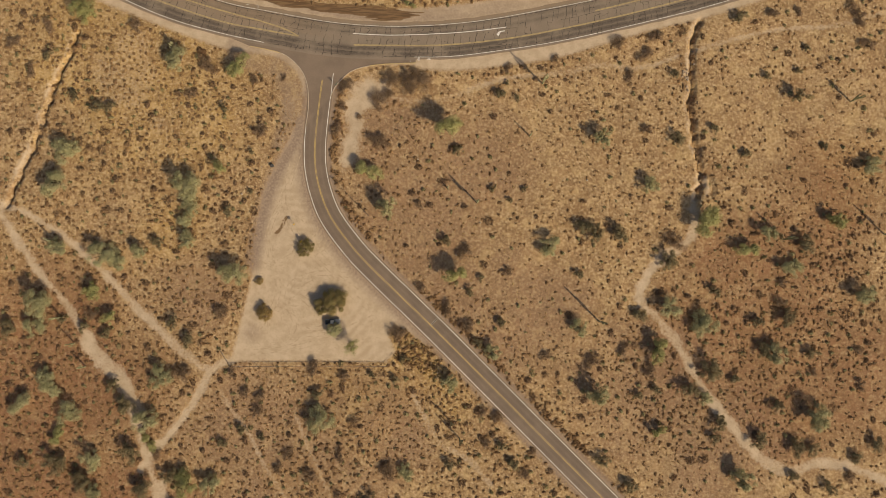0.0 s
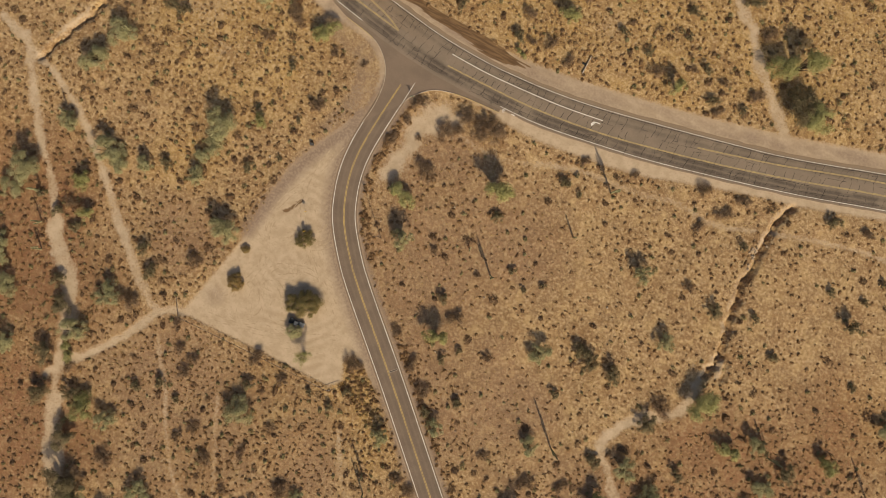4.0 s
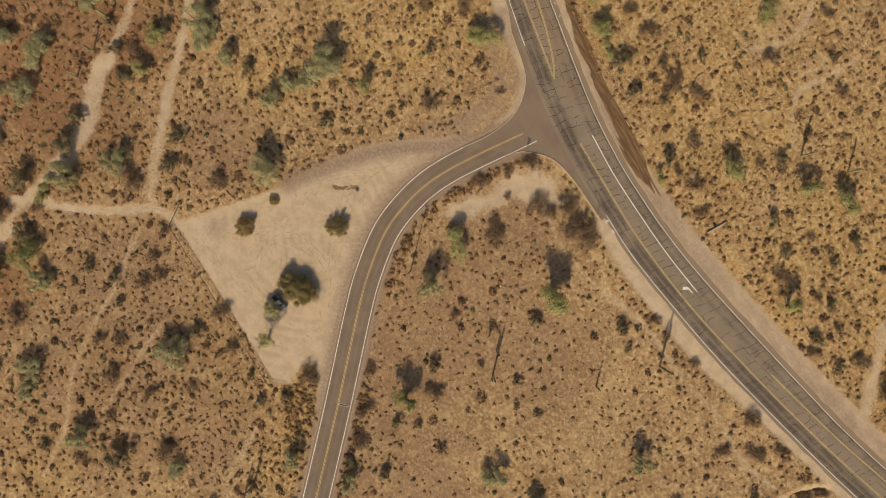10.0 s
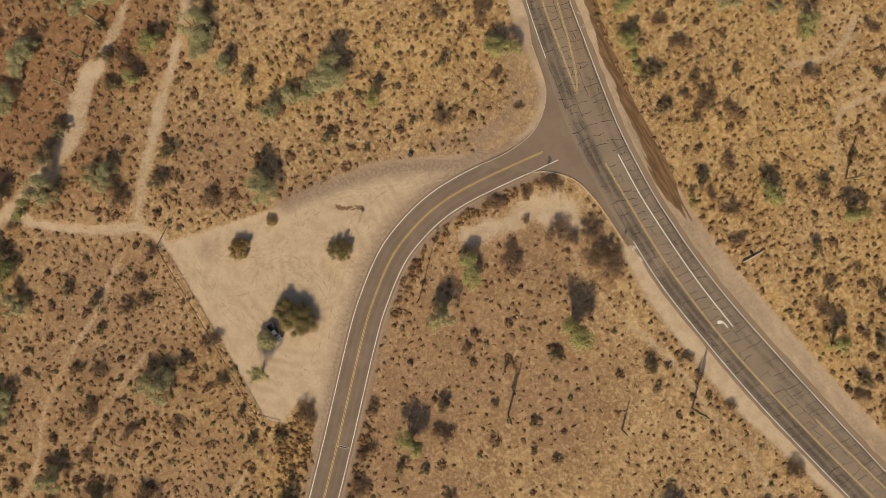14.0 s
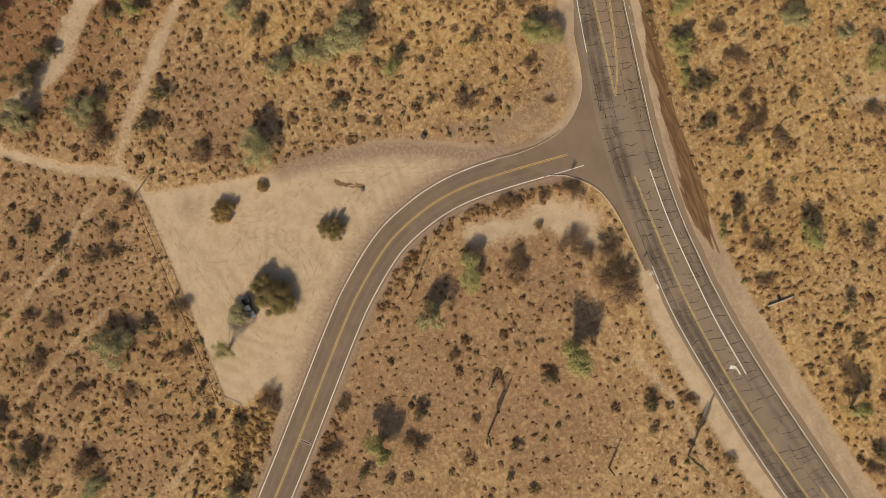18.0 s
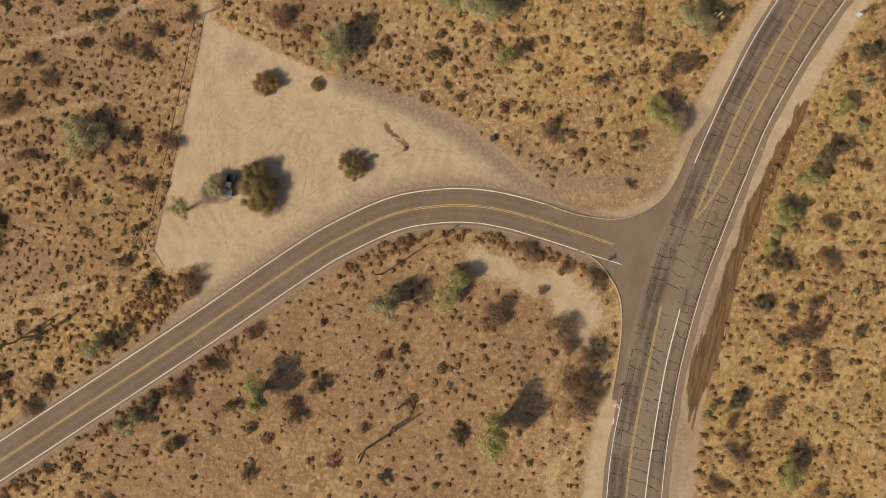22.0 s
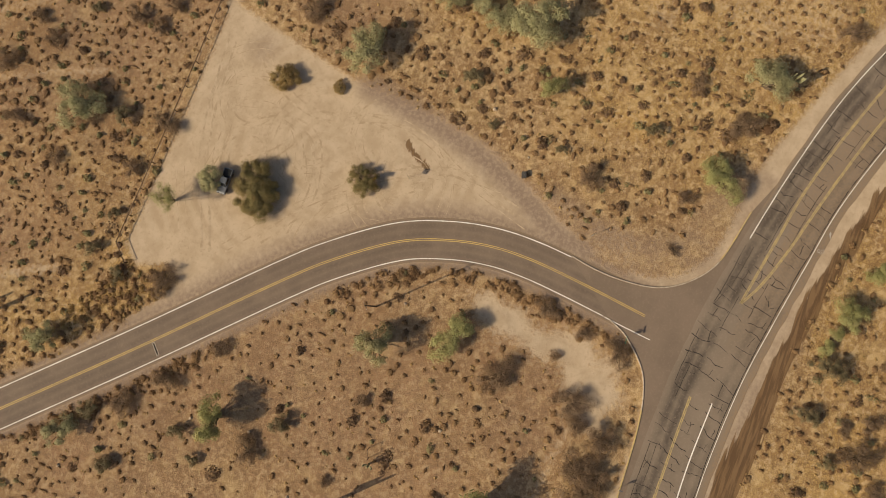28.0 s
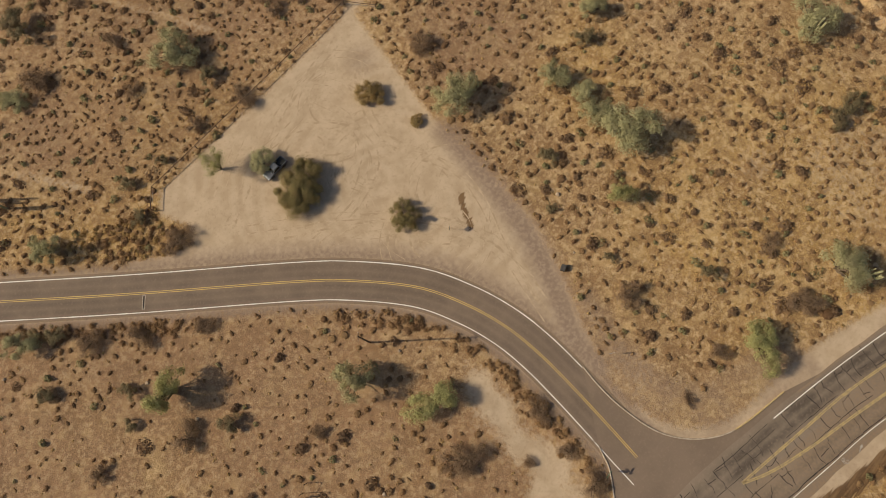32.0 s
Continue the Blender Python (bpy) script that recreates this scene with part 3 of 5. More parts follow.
# the plain goes on to the horizon as part of the same ground, one ring lower by a hair
rim = []
for s in (1.0, 1.6, 4.0, 16.0):
    rim.append([(-207 * s, -162 * s), (207 * s, -162 * s), (207 * s, 207 * s), (-207 * s, 207 * s)])
rv = np.array(rim).reshape(-1, 2)
rf = [[4 * k + j, 4 * k + (j + 1) % 4, 4 * k + 4 + (j + 1) % 4, 4 * k + 4 + j] for k in range(3) for j in range(4)]
plain = mesh_from("ground_far", np.column_stack([rv, np.full(len(rv), -0.25)]), rf, M_SOIL, False, sand=np.full(len(rv), -6.0), red=np.zeros(len(rv)), gold=np.full(len(rv), 0.3), gravel=np.zeros(len(rv)), damp=np.full(len(rv), -4.0), swept=np.zeros(len(rv)))
tagged(new("ground_far", plain), "open desert plain reaching the horizon", "ground", "", "structure")

mid = gxy[quads].mean(1)
lot_cells = area(mid, lot) > -0.7
soil_sheet("dirt_lot", quads[lot_cells], 0.008, "bare tan dirt pull-out with tyre tracks", "dirt lot")
taken = lot_cells.copy()
for line, w in path_lines:
    if w > 1.0:
        cells = (away(mid, line) < w + 0.8) & ~taken
        taken |= cells
        soil_sheet("dirt_path", quads[cells], 0.008, "trodden sandy path across the desert", "path")


# ---------------------------------------------------------------- tyre tracks in the lot
M_TRACK = plain_material("rutted_sand", (0.425, 0.312, 0.198), (0.545, 0.415, 0.28), 0.6, 0.97, lo=0.42, hi=0.6)
TRACKS = [
    [(-63, -36.5), (-56.2, -31.8), (-46, -29.7), (-34, -31)], [(-49.2, -26.6), (-52.5, -23), (-54.4, -17.7), (-52.3, -11.9), (-43.6, -8.9), (-33, -9.5)],
    [(-52.3, -12), (-58.4, -7), (-61.5, 1.4), (-60.1, 9.2), (-55, 20), (-51, 33)], [(-30, -15), (-42, -6), (-52, 6), (-56, 18), (-53, 30)], [(-26, -21), (-38, -11), (-48, 0), (-54, 12), (-54.5, 26)],
    [(-66, -30), (-60, -22), (-57.5, -14), (-60, -4), (-60.5, 8)], [(-44.3, -3.2), (-46.2, -5.2), (-47.5, -8.5), (-46, -12)], [(-24, -24), (-31, -27), (-40, -31.5), (-52, -34.5), (-66, -36)],
    [(-37, -10.5), (-45, -10.2), (-52, -14.5), (-55.5, -22), (-54, -31)], [(-34, -7.5), (-42, -3.5), (-45.5, 3), (-52, 12)], [(-23, -28), (-29.5, -31.5), (-38, -35.5)],
]
arcs = random.Random(12)
for cx, cy in ((-52, -12), (-56, -27), (-49, 7), (-44, -24), (-58, 2)):
    for _ in range(9):
        r, a0, span = arcs.uniform(3.5, 15), arcs.uniform(0, math.tau), arcs.uniform(0.7, 2.0)
        pts = [(cx + r * math.cos(a0 + span * k / 4) * 1.1, cy + r * math.sin(a0 + span * k / 4)) for k in range(5)]
        if min(area(np.array(pts), lot)) > 1.2:
            TRACKS.append(pts)
tv, tf = [], []
for k, pts in enumerate(TRACKS):
    mid_line = spline(pts, 0.6)
    for shift in (-0.8, 0.8):
        for rut in (-0.09, 0.1) if k % 2 else (0.0,):
            ln = beside(mid_line, shift + rut + 0.1 * lattice(mid_line, 4, k))
            w = (0.15 if k < 11 else 0.11) * np.clip(0.5 + 0.8 * lattice(ln, 2.2, k + 40), 0.0, 1.2)
            base = len(tv)
            zz = relief(ln, flat_at(ln))
            for a, b, z in zip(beside(ln, -w), beside(ln, w), zz):
                tv += [(*a, z + 0.022), (*b, z + 0.022)]
            tf += [(base + 2 * q, base + 2 * q + 1, base + 2 * q + 3, base + 2 * q + 2) for q in range(len(ln) - 1)]
tagged(new("tyre_tracks", mesh_from("tyre_tracks", tv, tf, M_TRACK)), "pale curving tyre ruts in the dirt lot", "tyre tracks", "", "stuff")

# ---------------------------------------------------------------- roads
def ribbon(line, offs, z):
    """Rows of points beside a line at the given offsets, and the quads between them."""
    rows = np.stack([beside(line, np.full(len(line), o)) for o in offs], 1)
    n, k = rows.shape[:2]
    v = np.column_stack([rows.reshape(-1, 2), np.full(n * k, z)])
    i = np.arange(n * k).reshape(n, k)
    f = np.stack([i[:-1, :-1], i[1:, :-1], i[1:, 1:], i[:-1, 1:]], -1).reshape(-1, 4)
    return v, f[:, ::-1]


def pair(a, b, k, z):
    """A sheet between two lines of equal count, k columns."""
    t = np.linspace(0, 1, k)
    rows = a[:, None] * (1 - t)[None, :, None] + b[:, None] * t[None, :, None]
    n = len(a)
    v = np.column_stack([rows.reshape(-1, 2), np.full(n * k, z)])
    i = np.arange(n * k).reshape(n, k)
    f = np.stack([i[:-1, :-1], i[1:, :-1], i[1:, 1:], i[:-1, 1:]], -1).reshape(-1, 4)
    return v, f[:, ::-1]


def resample(line, n):
    s = np.r_[0, np.cumsum(np.linalg.norm(np.diff(line, axis=0), axis=1))]
    at = np.linspace(0, s[-1], n)
    return np.stack([np.interp(at, s, line[:, k]) for k in (0, 1)], 1)


def bands(d, centres, width):
    return np.max([np.exp(-((d - c) / width) ** 2) for c in centres], 0)


NM = 560
s_line, n_line = resample(south, NM), resample(north, NM)
s_out = beside(s_line, -1.0 + 0.15 * lattice(s_line, 3, 21))
n_out = beside(n_line, 1.5 + 0.2 * lattice(n_line, 3, 22))
v, f = pair(s_out, n_out, 29, 0.03)
t = np.tile(np.linspace(0, 1, 29), NM)
track = bands(t, (0.15, 0.28), 0.065) * 0.95 + bands(t, (0.70, 0.84), 0.05) * 0.55
dust = np.where(t > 0.5, np.clip((t - 0.885) / 0.1, 0, 1), np.clip(1 - t / 0.035, 0, 1))
mx = np.repeat(s_line[:, 0], 29)
dust = np.maximum(dust, 0.55 * np.clip((-38 - mx) / 25, 0, 1) * np.clip((t - 0.25) / 0.25, 0, 1))
dust = np.where((t < 0.5) & (mx > -70) & (mx < -8), 0, dust)
tagged(new("main_road", mesh_from("main_road", v, f, M_MAIN, True, track=track, dust=dust)), "worn two-lane asphalt road full of dark cracks", "road", "", "structure")

offs = np.linspace(-4.35, 4.35, 19)
b_line = branch[: int(len(branch) * 1.0)]
v, f = ribbon(b_line, offs, 0.022)
o = np.tile(offs, len(b_line))
track = bands(o, (-2.7, -1.1), 0.55) * 0.55 + bands(o, (1.1, 2.7), 0.55) * 0.5
dust = np.clip(1 - (4.35 - np.abs(o)) / 0.5, 0, 1)
tagged(new("side_road", mesh_from("side_road", v, f, M_BRANCH, True, track=track, dust=dust)), "narrow brown-grey asphalt side road curving to the junction", "road", "", "structure")

# the flared mouth of the side road, from kerb to kerb and up to the main road
bm = bmesh.new()
rim = [*resample(kerb_n, 40), (-80, 76.6), *resample(np.array([(-68.6, 73.8), (-50, 71.5), (-30, 69.3), (-9.8, 68.2)]), 20), *resample(kerb_s, 40)[::-1]]
bm.faces.new([bm.verts.new((*q, 0.026)) for q in rim])
bmesh.ops.triangulate(bm, faces=bm.faces[:])
bmesh.ops.recalc_face_normals(bm, faces=bm.faces[:])
if bm.faces[0].normal.z < 0:
    bmesh.ops.reverse_faces(bm, faces=bm.faces[:])
me = bpy.data.meshes.new("road_mouth")
bm.to_mesh(me)
bm.free()
me.materials.append(M_BRANCH)
tagged(new("road_mouth", me), "asphalt mouth of the side road between kerbs", "road", "", "structure")


def line_mark(name, pts, width, mat, label, category="road marking", z=0.040, gap=None, worn=0.0):
    """A painted line on the road, a thin sheet following the points."""
    line = spline(pts, 0.8)
    w = width / 2 * (1 + worn * lattice(line, 0.9, 31))
    v, f = pair(beside(line, -w), beside(line, w), 2, z)
    return tagged(new(name, mesh_from(name, v, f, mat)), label, category, "", "structure")


def along(line, a, b):
    """The stretch of a line between the points nearest to a and b."""
    i, j = (int(np.argmin(np.hypot(*(line - np.array(p)).T))) for p in (a, b))
    return line[i : j + 1]


def edge_mark(name, line, width, mat, label, z=0.040):
    w = width / 2 * (1 + 0.25 * lattice(line, 1.1, 33))
    v, f = pair(beside(line, -w), beside(line, w), 2, z)
    return tagged(new(name, mesh_from(name, v, f, mat)), label, "road marking", "", "structure")


edge_mark("edge_line", along(s_line, (-240, 150), (-63.3, 73)), 0.17, M_WHITE, "worn white edge line on asphalt")
edge_mark("edge_line", along(s_line, (-10, 67.7), (260, 143)), 0.17, M_WHITE, "worn white edge line on asphalt")
edge_mark("edge_line", n_line, 0.13, M_WHITE, "worn white edge line on asphalt")
bl = branch[branch[:, 1] < 43.2]
edge_mark("edge_line", beside(bl, 3.7), 0.19, M_WHITE, "white edge line round the bend")
edge_mark("edge_line", beside(branch[branch[:, 1] < 53], -3.7), 0.19, M_WHITE, "white edge line round the bend")
line_mark("stop_guide_line", [(-39.9, 52.6), (-39.4, 57), (-38.9, 61.9)], 0.18, M_WHITE, "white line at the junction mouth")
by = branch[branch[:, 1] < 60.4]
for off in (-0.16, 0.16):
    edge_mark("centre_line", beside(by, off), 0.135, M_YELLOW, "double yellow centre line")
E1 = [(-31.8, 72.1), (-19.4, 71.9), (-0.1, 72), (23, 74.3), (43, 78), (63, 82.4), (84, 87.8), (105, 94), (150, 108), (258, 149)]
E2 = [(53.9, 84.2), (68.1, 87.7), (81.4, 91.2), (102, 97.5), (148, 111.5), (257, 152.5)]
G1 = [(-238, 154), (-148, 110.5), (-112, 93), (-96, 86.3), (-78, 80.5), (-64.7, 77.8), (-51.4, 75.3)]
G2 = [(-235, 157.5), (-146, 114), (-110.5, 96.3), (-94, 89.5), (-76.9, 84.1), (-63.9, 80.5), (-56.3, 77.9), (-51.4, 75.4)]
for pts in (E1, E2, G1, G2):
    ln = spline(pts, 0.8)
    for off in (-0.14, 0.14):
        edge_mark("centre_line", beside(ln, off), 0.22, M_YELLOW_OLD, "faded double yellow line on cracked asphalt")
line_mark("turn_lane_line", [(-32, 76.2), (-18.4, 75.6), (-1.5, 76.1), (10, 76.9), (22.3, 78.4)], 0.24, M_WHITE, "solid white turn-lane line")


def flat_shape(name, outline, mat, x, y, turn, label, category, z=0.042):
    bm = bmesh.new()
    bm.faces.new([bm.verts.new((a, b, 0)) for a, b in outline])
    bmesh.ops.triangulate(bm, faces=bm.faces[:])
    me = bpy.data.meshes.new(name)
    bm.to_mesh(me)
    bm.free()
    me.materials.append(mat)
    ob = new(name, me)
    ob.matrix_basis = pose(x, y, z, 0, 0, turn)
    return tagged(ob, label, category, "", "structure")


# the turn arrow: a bent stem and a head
stem = [(0.1, -1.4), (0.36, -1.4), (0.34, 0.1), (0.1, 0.85), (-0.35, 1.1), (-0.35, 1.45), (-1.15, 0.85), (-0.35, 0.2), (-0.35, 0.62), (-0.05, 0.45), (0.1, -0.1)]
flat_shape("turn_arrow", [(a * 1.25, b * 1.1) for a, b in stem], M_WHITE, 20.3, 76.6, 96, "white left-turn arrow on the asphalt", "road marking")


def bike_symbol(x, y, turn, paint):
    ob = thing("bike_symbol", x, y, 0.042, turn, "white bicycle lane symbol, worn paint", "road marking", kind="structure")
    ob.scale = (0.85, 0.85, 1)
    for cx in (-0.42, 0.42):
        bm = bmesh.new()
        n = 14
        a = [[bm.verts.new((cx + r * math.cos(k * math.tau / n), r * 1.2 * math.sin(k * math.tau / n), 0)) for k in range(n)] for r in (0.24, 0.36)]
        for k in range(n):
            bm.faces.new((a[0][k], a[1][k], a[1][(k + 1) % n], a[0][(k + 1) % n]))
        part("ring", bm, paint, ob)
    bm = bmesh.new()
    for p in ([(-0.42, 0), (-0.3, 0), (0.0, 0.6), (-0.1, 0.62)], [(0.42, 0), (0.3, 0), (0.05, 0.62), (0.17, 0.62)], [(-0.15, 0.55), (0.25, 0.5), (0.25, 0.62), (-0.15, 0.68)]):
        bm.faces.new([bm.verts.new((a, b, 0)) for a, b in p])
    part("bar", bm, paint, ob)
    return ob


bike_symbol(-8.6, 66.9, 92, M_WHITE)
flat_shape("bike_arrow", [(-0.08, -0.75), (0.08, -0.75), (0.08, 0.2), (0.28, 0.2), (0, 0.75), (-0.28, 0.2), (-0.08, 0.2)], M_WHITE, -5.2, 66.9, -88, "white lane arrow beside the bicycle symbol", "road marking")
bike_symbol(-66, 86.1, -75, M_WORN)
flat_shape("bike_arrow", [(-0.08, -0.75), (0.08, -0.75), (0.08, 0.2), (0.28, 0.2), (0, 0.75), (-0.28, 0.2), (-0.08, 0.2)], M_WORN, -69.5, 86.9, 105, "white lane arrow beside the bicycle symbol", "road marking")

# counting strip taped across one lane of the side road
cs = thing("loop_patch", -4.1, -26.4, 0.03, -45, "pale rectangular saw-cut loop in the lane", "road marking", kind="structure")
for a, b, c, d in ((-0.3, -0.18, -0.2, 2.6), (0.18, 0.3, -0.2, 2.6), (-0.18, 0.18, -0.2, -0.05), (-0.18, 0.18, 2.45, 2.6)):
    part("bar", box(bmesh.new(), a, b, c, d, 0.001, 0.006), M_WORN, cs)
part("seal", box(bmesh.new(), -0.1, 0.1, 0.1, 2.3, 0.001, 0.005), M_CRACK, cs)


# kerbs: each cast length is a piece of its own
def kerb(name, line, yellow_from, label):
    ob = thing(name, 0, 0, 0, 0, label, "kerb", kind="structure")
    left, right = beside(line, 0.11), beside(line, -0.11)
    run = 6
    for i in range(0, len(line) - 1, run):
        j = min(i + run, len(line) - 1)
        if j - i < 2:
            continue
        bm = bmesh.new()
        rows = []
        for k in range(i, j + 1):
            a, b = left[k], right[k]
            z = 0.0
            rows.append([bm.verts.new((*p, h)) for p, h in ((a, -0.05), (a, 0.15), (a * 0.85 + b * 0.15, 0.17), (a * 0.15 + b * 0.85, 0.17), (b, 0.15), (b, -0.05))])
        for r, q in zip(rows[:-1], rows[1:]):
            for k in range(5):
                bm.faces.new((r[k], q[k], q[k + 1], r[k + 1]))
        for r in (rows[0], rows[-1]):
            bm.faces.new(r)
        bmesh.ops.recalc_face_normals(bm, faces=bm.faces[:])
        part("kerb_stone", bm, M_KERB_YELLOW if line[(i + j) // 2, 0] * yellow_from[1] > yellow_from[0] * yellow_from[1] else M_CONCRETE, ob)
    return ob


kerb("kerb_north", kerb_n, (-57.5, -1), "concrete kerb with a yellow painted stretch")
kerb("kerb_south", kerb_s, (-26, 1), "concrete kerb with a yellow painted stretch")


# cracks: tarred, wandering lines across and along the main road
def crack_strips(lines):
    verts, faces = [], []
    for ln, w in lines:
        ln = np.asarray(ln)
        if len(ln) < 2:
            continue
        d = np.gradient(ln, axis=0)
        d /= np.linalg.norm(d, axis=1)[:, None] + 1e-9
        nrm = np.stack([-d[:, 1], d[:, 0]], 1)
        ww = (w * rng.uniform(0.55, 1.3, len(ln)))[:, None]
        base = len(verts)
        for p, q in zip(ln + nrm * ww, ln - nrm * ww):
            verts.append((*p, 0.036))
            verts.append((*q, 0.036))
        for k in range(len(ln) - 1):
            faces.append((base + 2 * k, base + 2 * k + 1, base + 2 * k + 3, base + 2 * k + 2))
    return verts, faces


def road_point(s, t):
    """A place on the main road: s along (0 to 1), t across (0 south edge to 1 north edge)."""
    k = np.clip(s, 0, 1) * (NM - 1)
    i = np.minimum(k.astype(int), NM - 2)
    u = (k - i)[:, None]
    a = s_line[i] * (1 - u) + s_line[i + 1] * u
    b = n_line[i] * (1 - u) + n_line[i + 1] * u
    return a * (1 - t[:, None]) + b * t[:, None]


cracks = []
road_len = np.linalg.norm(np.diff(s_line, axis=0), axis=1).sum()
def crack(s0, t0, s1, t1, width, wander=0.16, n=9):
    u = np.linspace(0, 1, n)
    p = road_point(s0 + (s1 - s0) * u, t0 + (t1 - t0) * u)
    p[1:-1] += np.cumsum(rng.normal(0, wander, (n - 2, 2)), 0) * np.sin(np.pi * u[1:-1])[:, None]
    cracks.append((p, width))


metre = 1 / road_len
# each lane has its own row of cracks across it, some of them forked
for t0, t1 in ((-0.05, 0.31), (0.29, 0.63), (0.6, 0.96)):
    at = 0.15
    while at < 0.85:
        at += metre * rng.uniform(1.7, 3.6)
        if rng.uniform() < 0.1:
            continue
        e0, e1 = at + metre * rng.normal(0, 0.35), at + metre * rng.normal(0, 0.35)
        u0, u1 = t0 + rng.uniform(-0.02, 0.08), t1 + rng.uniform(-0.08, 0.02)
        crack(e0, u0, e1, u1, rng.uniform(0.035, 0.075), 0.1, 11)
        if rng.uniform() < 0.42:
            um = (u0 + u1) / 2 + rng.uniform(-0.1, 0.1)
            crack(at, um, at + metre * rng.uniform(1.0, 2.6) * rng.choice((-1, 1)), um + rng.uniform(-0.04, 0.04), rng.uniform(0.03, 0.06), 0.07, 7)
# long joints: one all along the north edge line, broken ones between the lanes
for t0, share, width in ((0.962, 0.97, 0.075), (0.62, 0.4, 0.05), (0.32, 0.5, 0.055), (0.13, 0.4, 0.05), (0.015, 0.6, 0.045)):
    at = 0.15
    while at < 0.85:
        run = metre * rng.uniform(3, 9)
        if rng.uniform() < share:
            crack(at, t0 + rng.normal(0, 0.006), at + run, t0 + rng.normal(0, 0.006), width * rng.uniform(0.7, 1.2), 0.03, 12)
        at += run
v, f = crack_strips(cracks)
tagged(new("road_cracks", mesh_from("road_cracks", v, f, M_CRACK)), "dark tarred cracks webbing the old asphalt", "cracks", "", "stuff")


# ---------------------------------------------------------------- plants
def leaf_cloud(centres, clump, count, size, squash, seed, wild=0.55, slim=0.5):
    """Small leaf blades over rounded clumps, facing outwards more or less; points and quads."""
    g = np.random.default_rng(seed)
    centres = np.asarray(centres, float)
    k = g.integers(0, len(centres), count)
    rad = clump * g.uniform(0.75, 1.25, len(centres))[k][:, None]
    rad = rad * np.where(g.uniform(0, 1, (count, 1)) < 0.1, 1.3, 1.0)
    d = g.normal(0, 1, (count, 3))
    d /= np.linalg.norm(d, axis=1)[:, None]
    p = centres[k] + d * rad * (g.uniform(0, 1, (count, 1)) ** 0.4) * np.array([1, 1, squash]) + g.normal(0, 0.02, (count, 3))
    p[:, 2] = np.maximum(p[:, 2], 0.03)
    middle = centres.mean(0) * np.array([1, 1, 0.4])
    n = d + 0.7 * (p - middle) / np.linalg.norm(p - middle, axis=1)[:, None] + g.normal(0, wild, (count, 3)) + np.array([0, 0, 0.45])
    n /= np.linalg.norm(n, axis=1)[:, None]
    a = np.cross(n, g.normal(0, 1, (count, 3)))
    a /= np.linalg.norm(a, axis=1)[:, None]
    b = np.cross(n, a)
    s = size * g.uniform(0.6, 1.4, (count, 1))
    blade = np.stack([p - a * s - b * s * slim, p - a * s + b * s * slim, p + a * s * 1.1], 1).reshape(-1, 3)
    return blade, np.arange(count * 3).reshape(-1, 3)


def limbs(bm, tips, r0, fork, seed):
    g = np.random.default_rng(seed)
    for tip in tips:
        tip = Vector(tip)
        knee = Vector((tip.x * 0.4 + g.normal(0, 0.04), tip.y * 0.4 + g.normal(0, 0.04), max(fork, tip.z * 0.55)))
        tube(bm, (g.normal(0, 0.03), g.normal(0, 0.03), -0.05), knee, r0, r0 * 0.6, 6, False)
        tube(bm, knee, tip, r0 * 0.6, r0 * 0.15, 5, False)


def crown_centres(seed, clumps, height_by, hollow=0.25, lean=0.0):
    g = np.random.default_rng(seed)
    c = []
    long, lobes = g.uniform(0.95, 1.3), g.integers(2, 5)
    hub = [(g.uniform(0.25, 0.55), k * math.tau / lobes + g.uniform(-0.5, 0.5), g.uniform(0.35, 0.65), g.uniform(0.7, 1.1)) for k in range(lobes)]
    for k in range(clumps):
        d, turn, wide, tall = hub[k % lobes]
        a, q = g.uniform(0, math.tau), math.sqrt(g.uniform(0, 1))
        x, y = d * math.cos(turn) + wide * q * math.cos(a), d * math.sin(turn) + wide * q * math.sin(a)
        z = height_by * tall * (0.4 + 0.55 * math.sqrt(max(0, 1 - q * q)) * g.uniform(0.75, 1.1))
        c.append((x * long + lean, y / long, z))
    return c


KINDS = {
    # name: label, category, leaf material, height by radius, clumps, clump size, leaves, leaf size, squash, wildness, slimness
    "palo_verde": ("yellow-green palo verde tree with an airy crown", "tree", M_PALO, 1.3, 32, 0.24, 6000, 0.033, 0.8, 0.5, 0.5),
    "ironwood_tree": ("pale grey-green desert tree with a wide crown", "tree", M_PALE, 1.18, 34, 0.24, 6000, 0.033, 0.8, 0.5, 0.5),
    "mesquite_shrub": ("olive-brown rounded desert shrub on dry soil", "shrub", M_DARK, 1.05, 26, 0.25, 4200, 0.036, 0.85, 0.5, 0.5),
    "dry_shrub": ("leafless brown twiggy shrub on dry soil", "shrub", M_DRY, 0.75, 22, 0.3, 2500, 0.085, 0.8, 0.9, 0.12),
}
templates = {}


def plant(kind, x, y, r, tall, variant, turn):
    label, category, mat, high, clumps, clump, count, size, squash, wild, slim = KINDS[kind]
    m = Matrix.LocRotScale((x, y, height(x, y) - 0.03), Euler((0, 0, turn)), (r, r, tall / (0.92 * high)))
    if (kind, variant) in templates:
        return copy_thing(templates[kind, variant], m)
    seed = 100 * variant + len(kind)
    ob = tagged(new(kind), label, category, "desert plants")
    ob.matrix_basis = Matrix.Identity(4)
    tips = crown_centres(seed, clumps, high)
    bm = bmesh.new()
    limbs(bm, tips, 0.035, 0.12, seed)
    part("trunk", bm, M_BARK, ob)
    v, f = leaf_cloud(tips, clump, count, size, squash, seed, wild, slim)
    mesh_part("crown", mesh_from("crown", v, f, mat), ob)
    templates[kind, variant] = ob
    first = copy_thing(ob, m)
    return first


prng = random.Random(5)
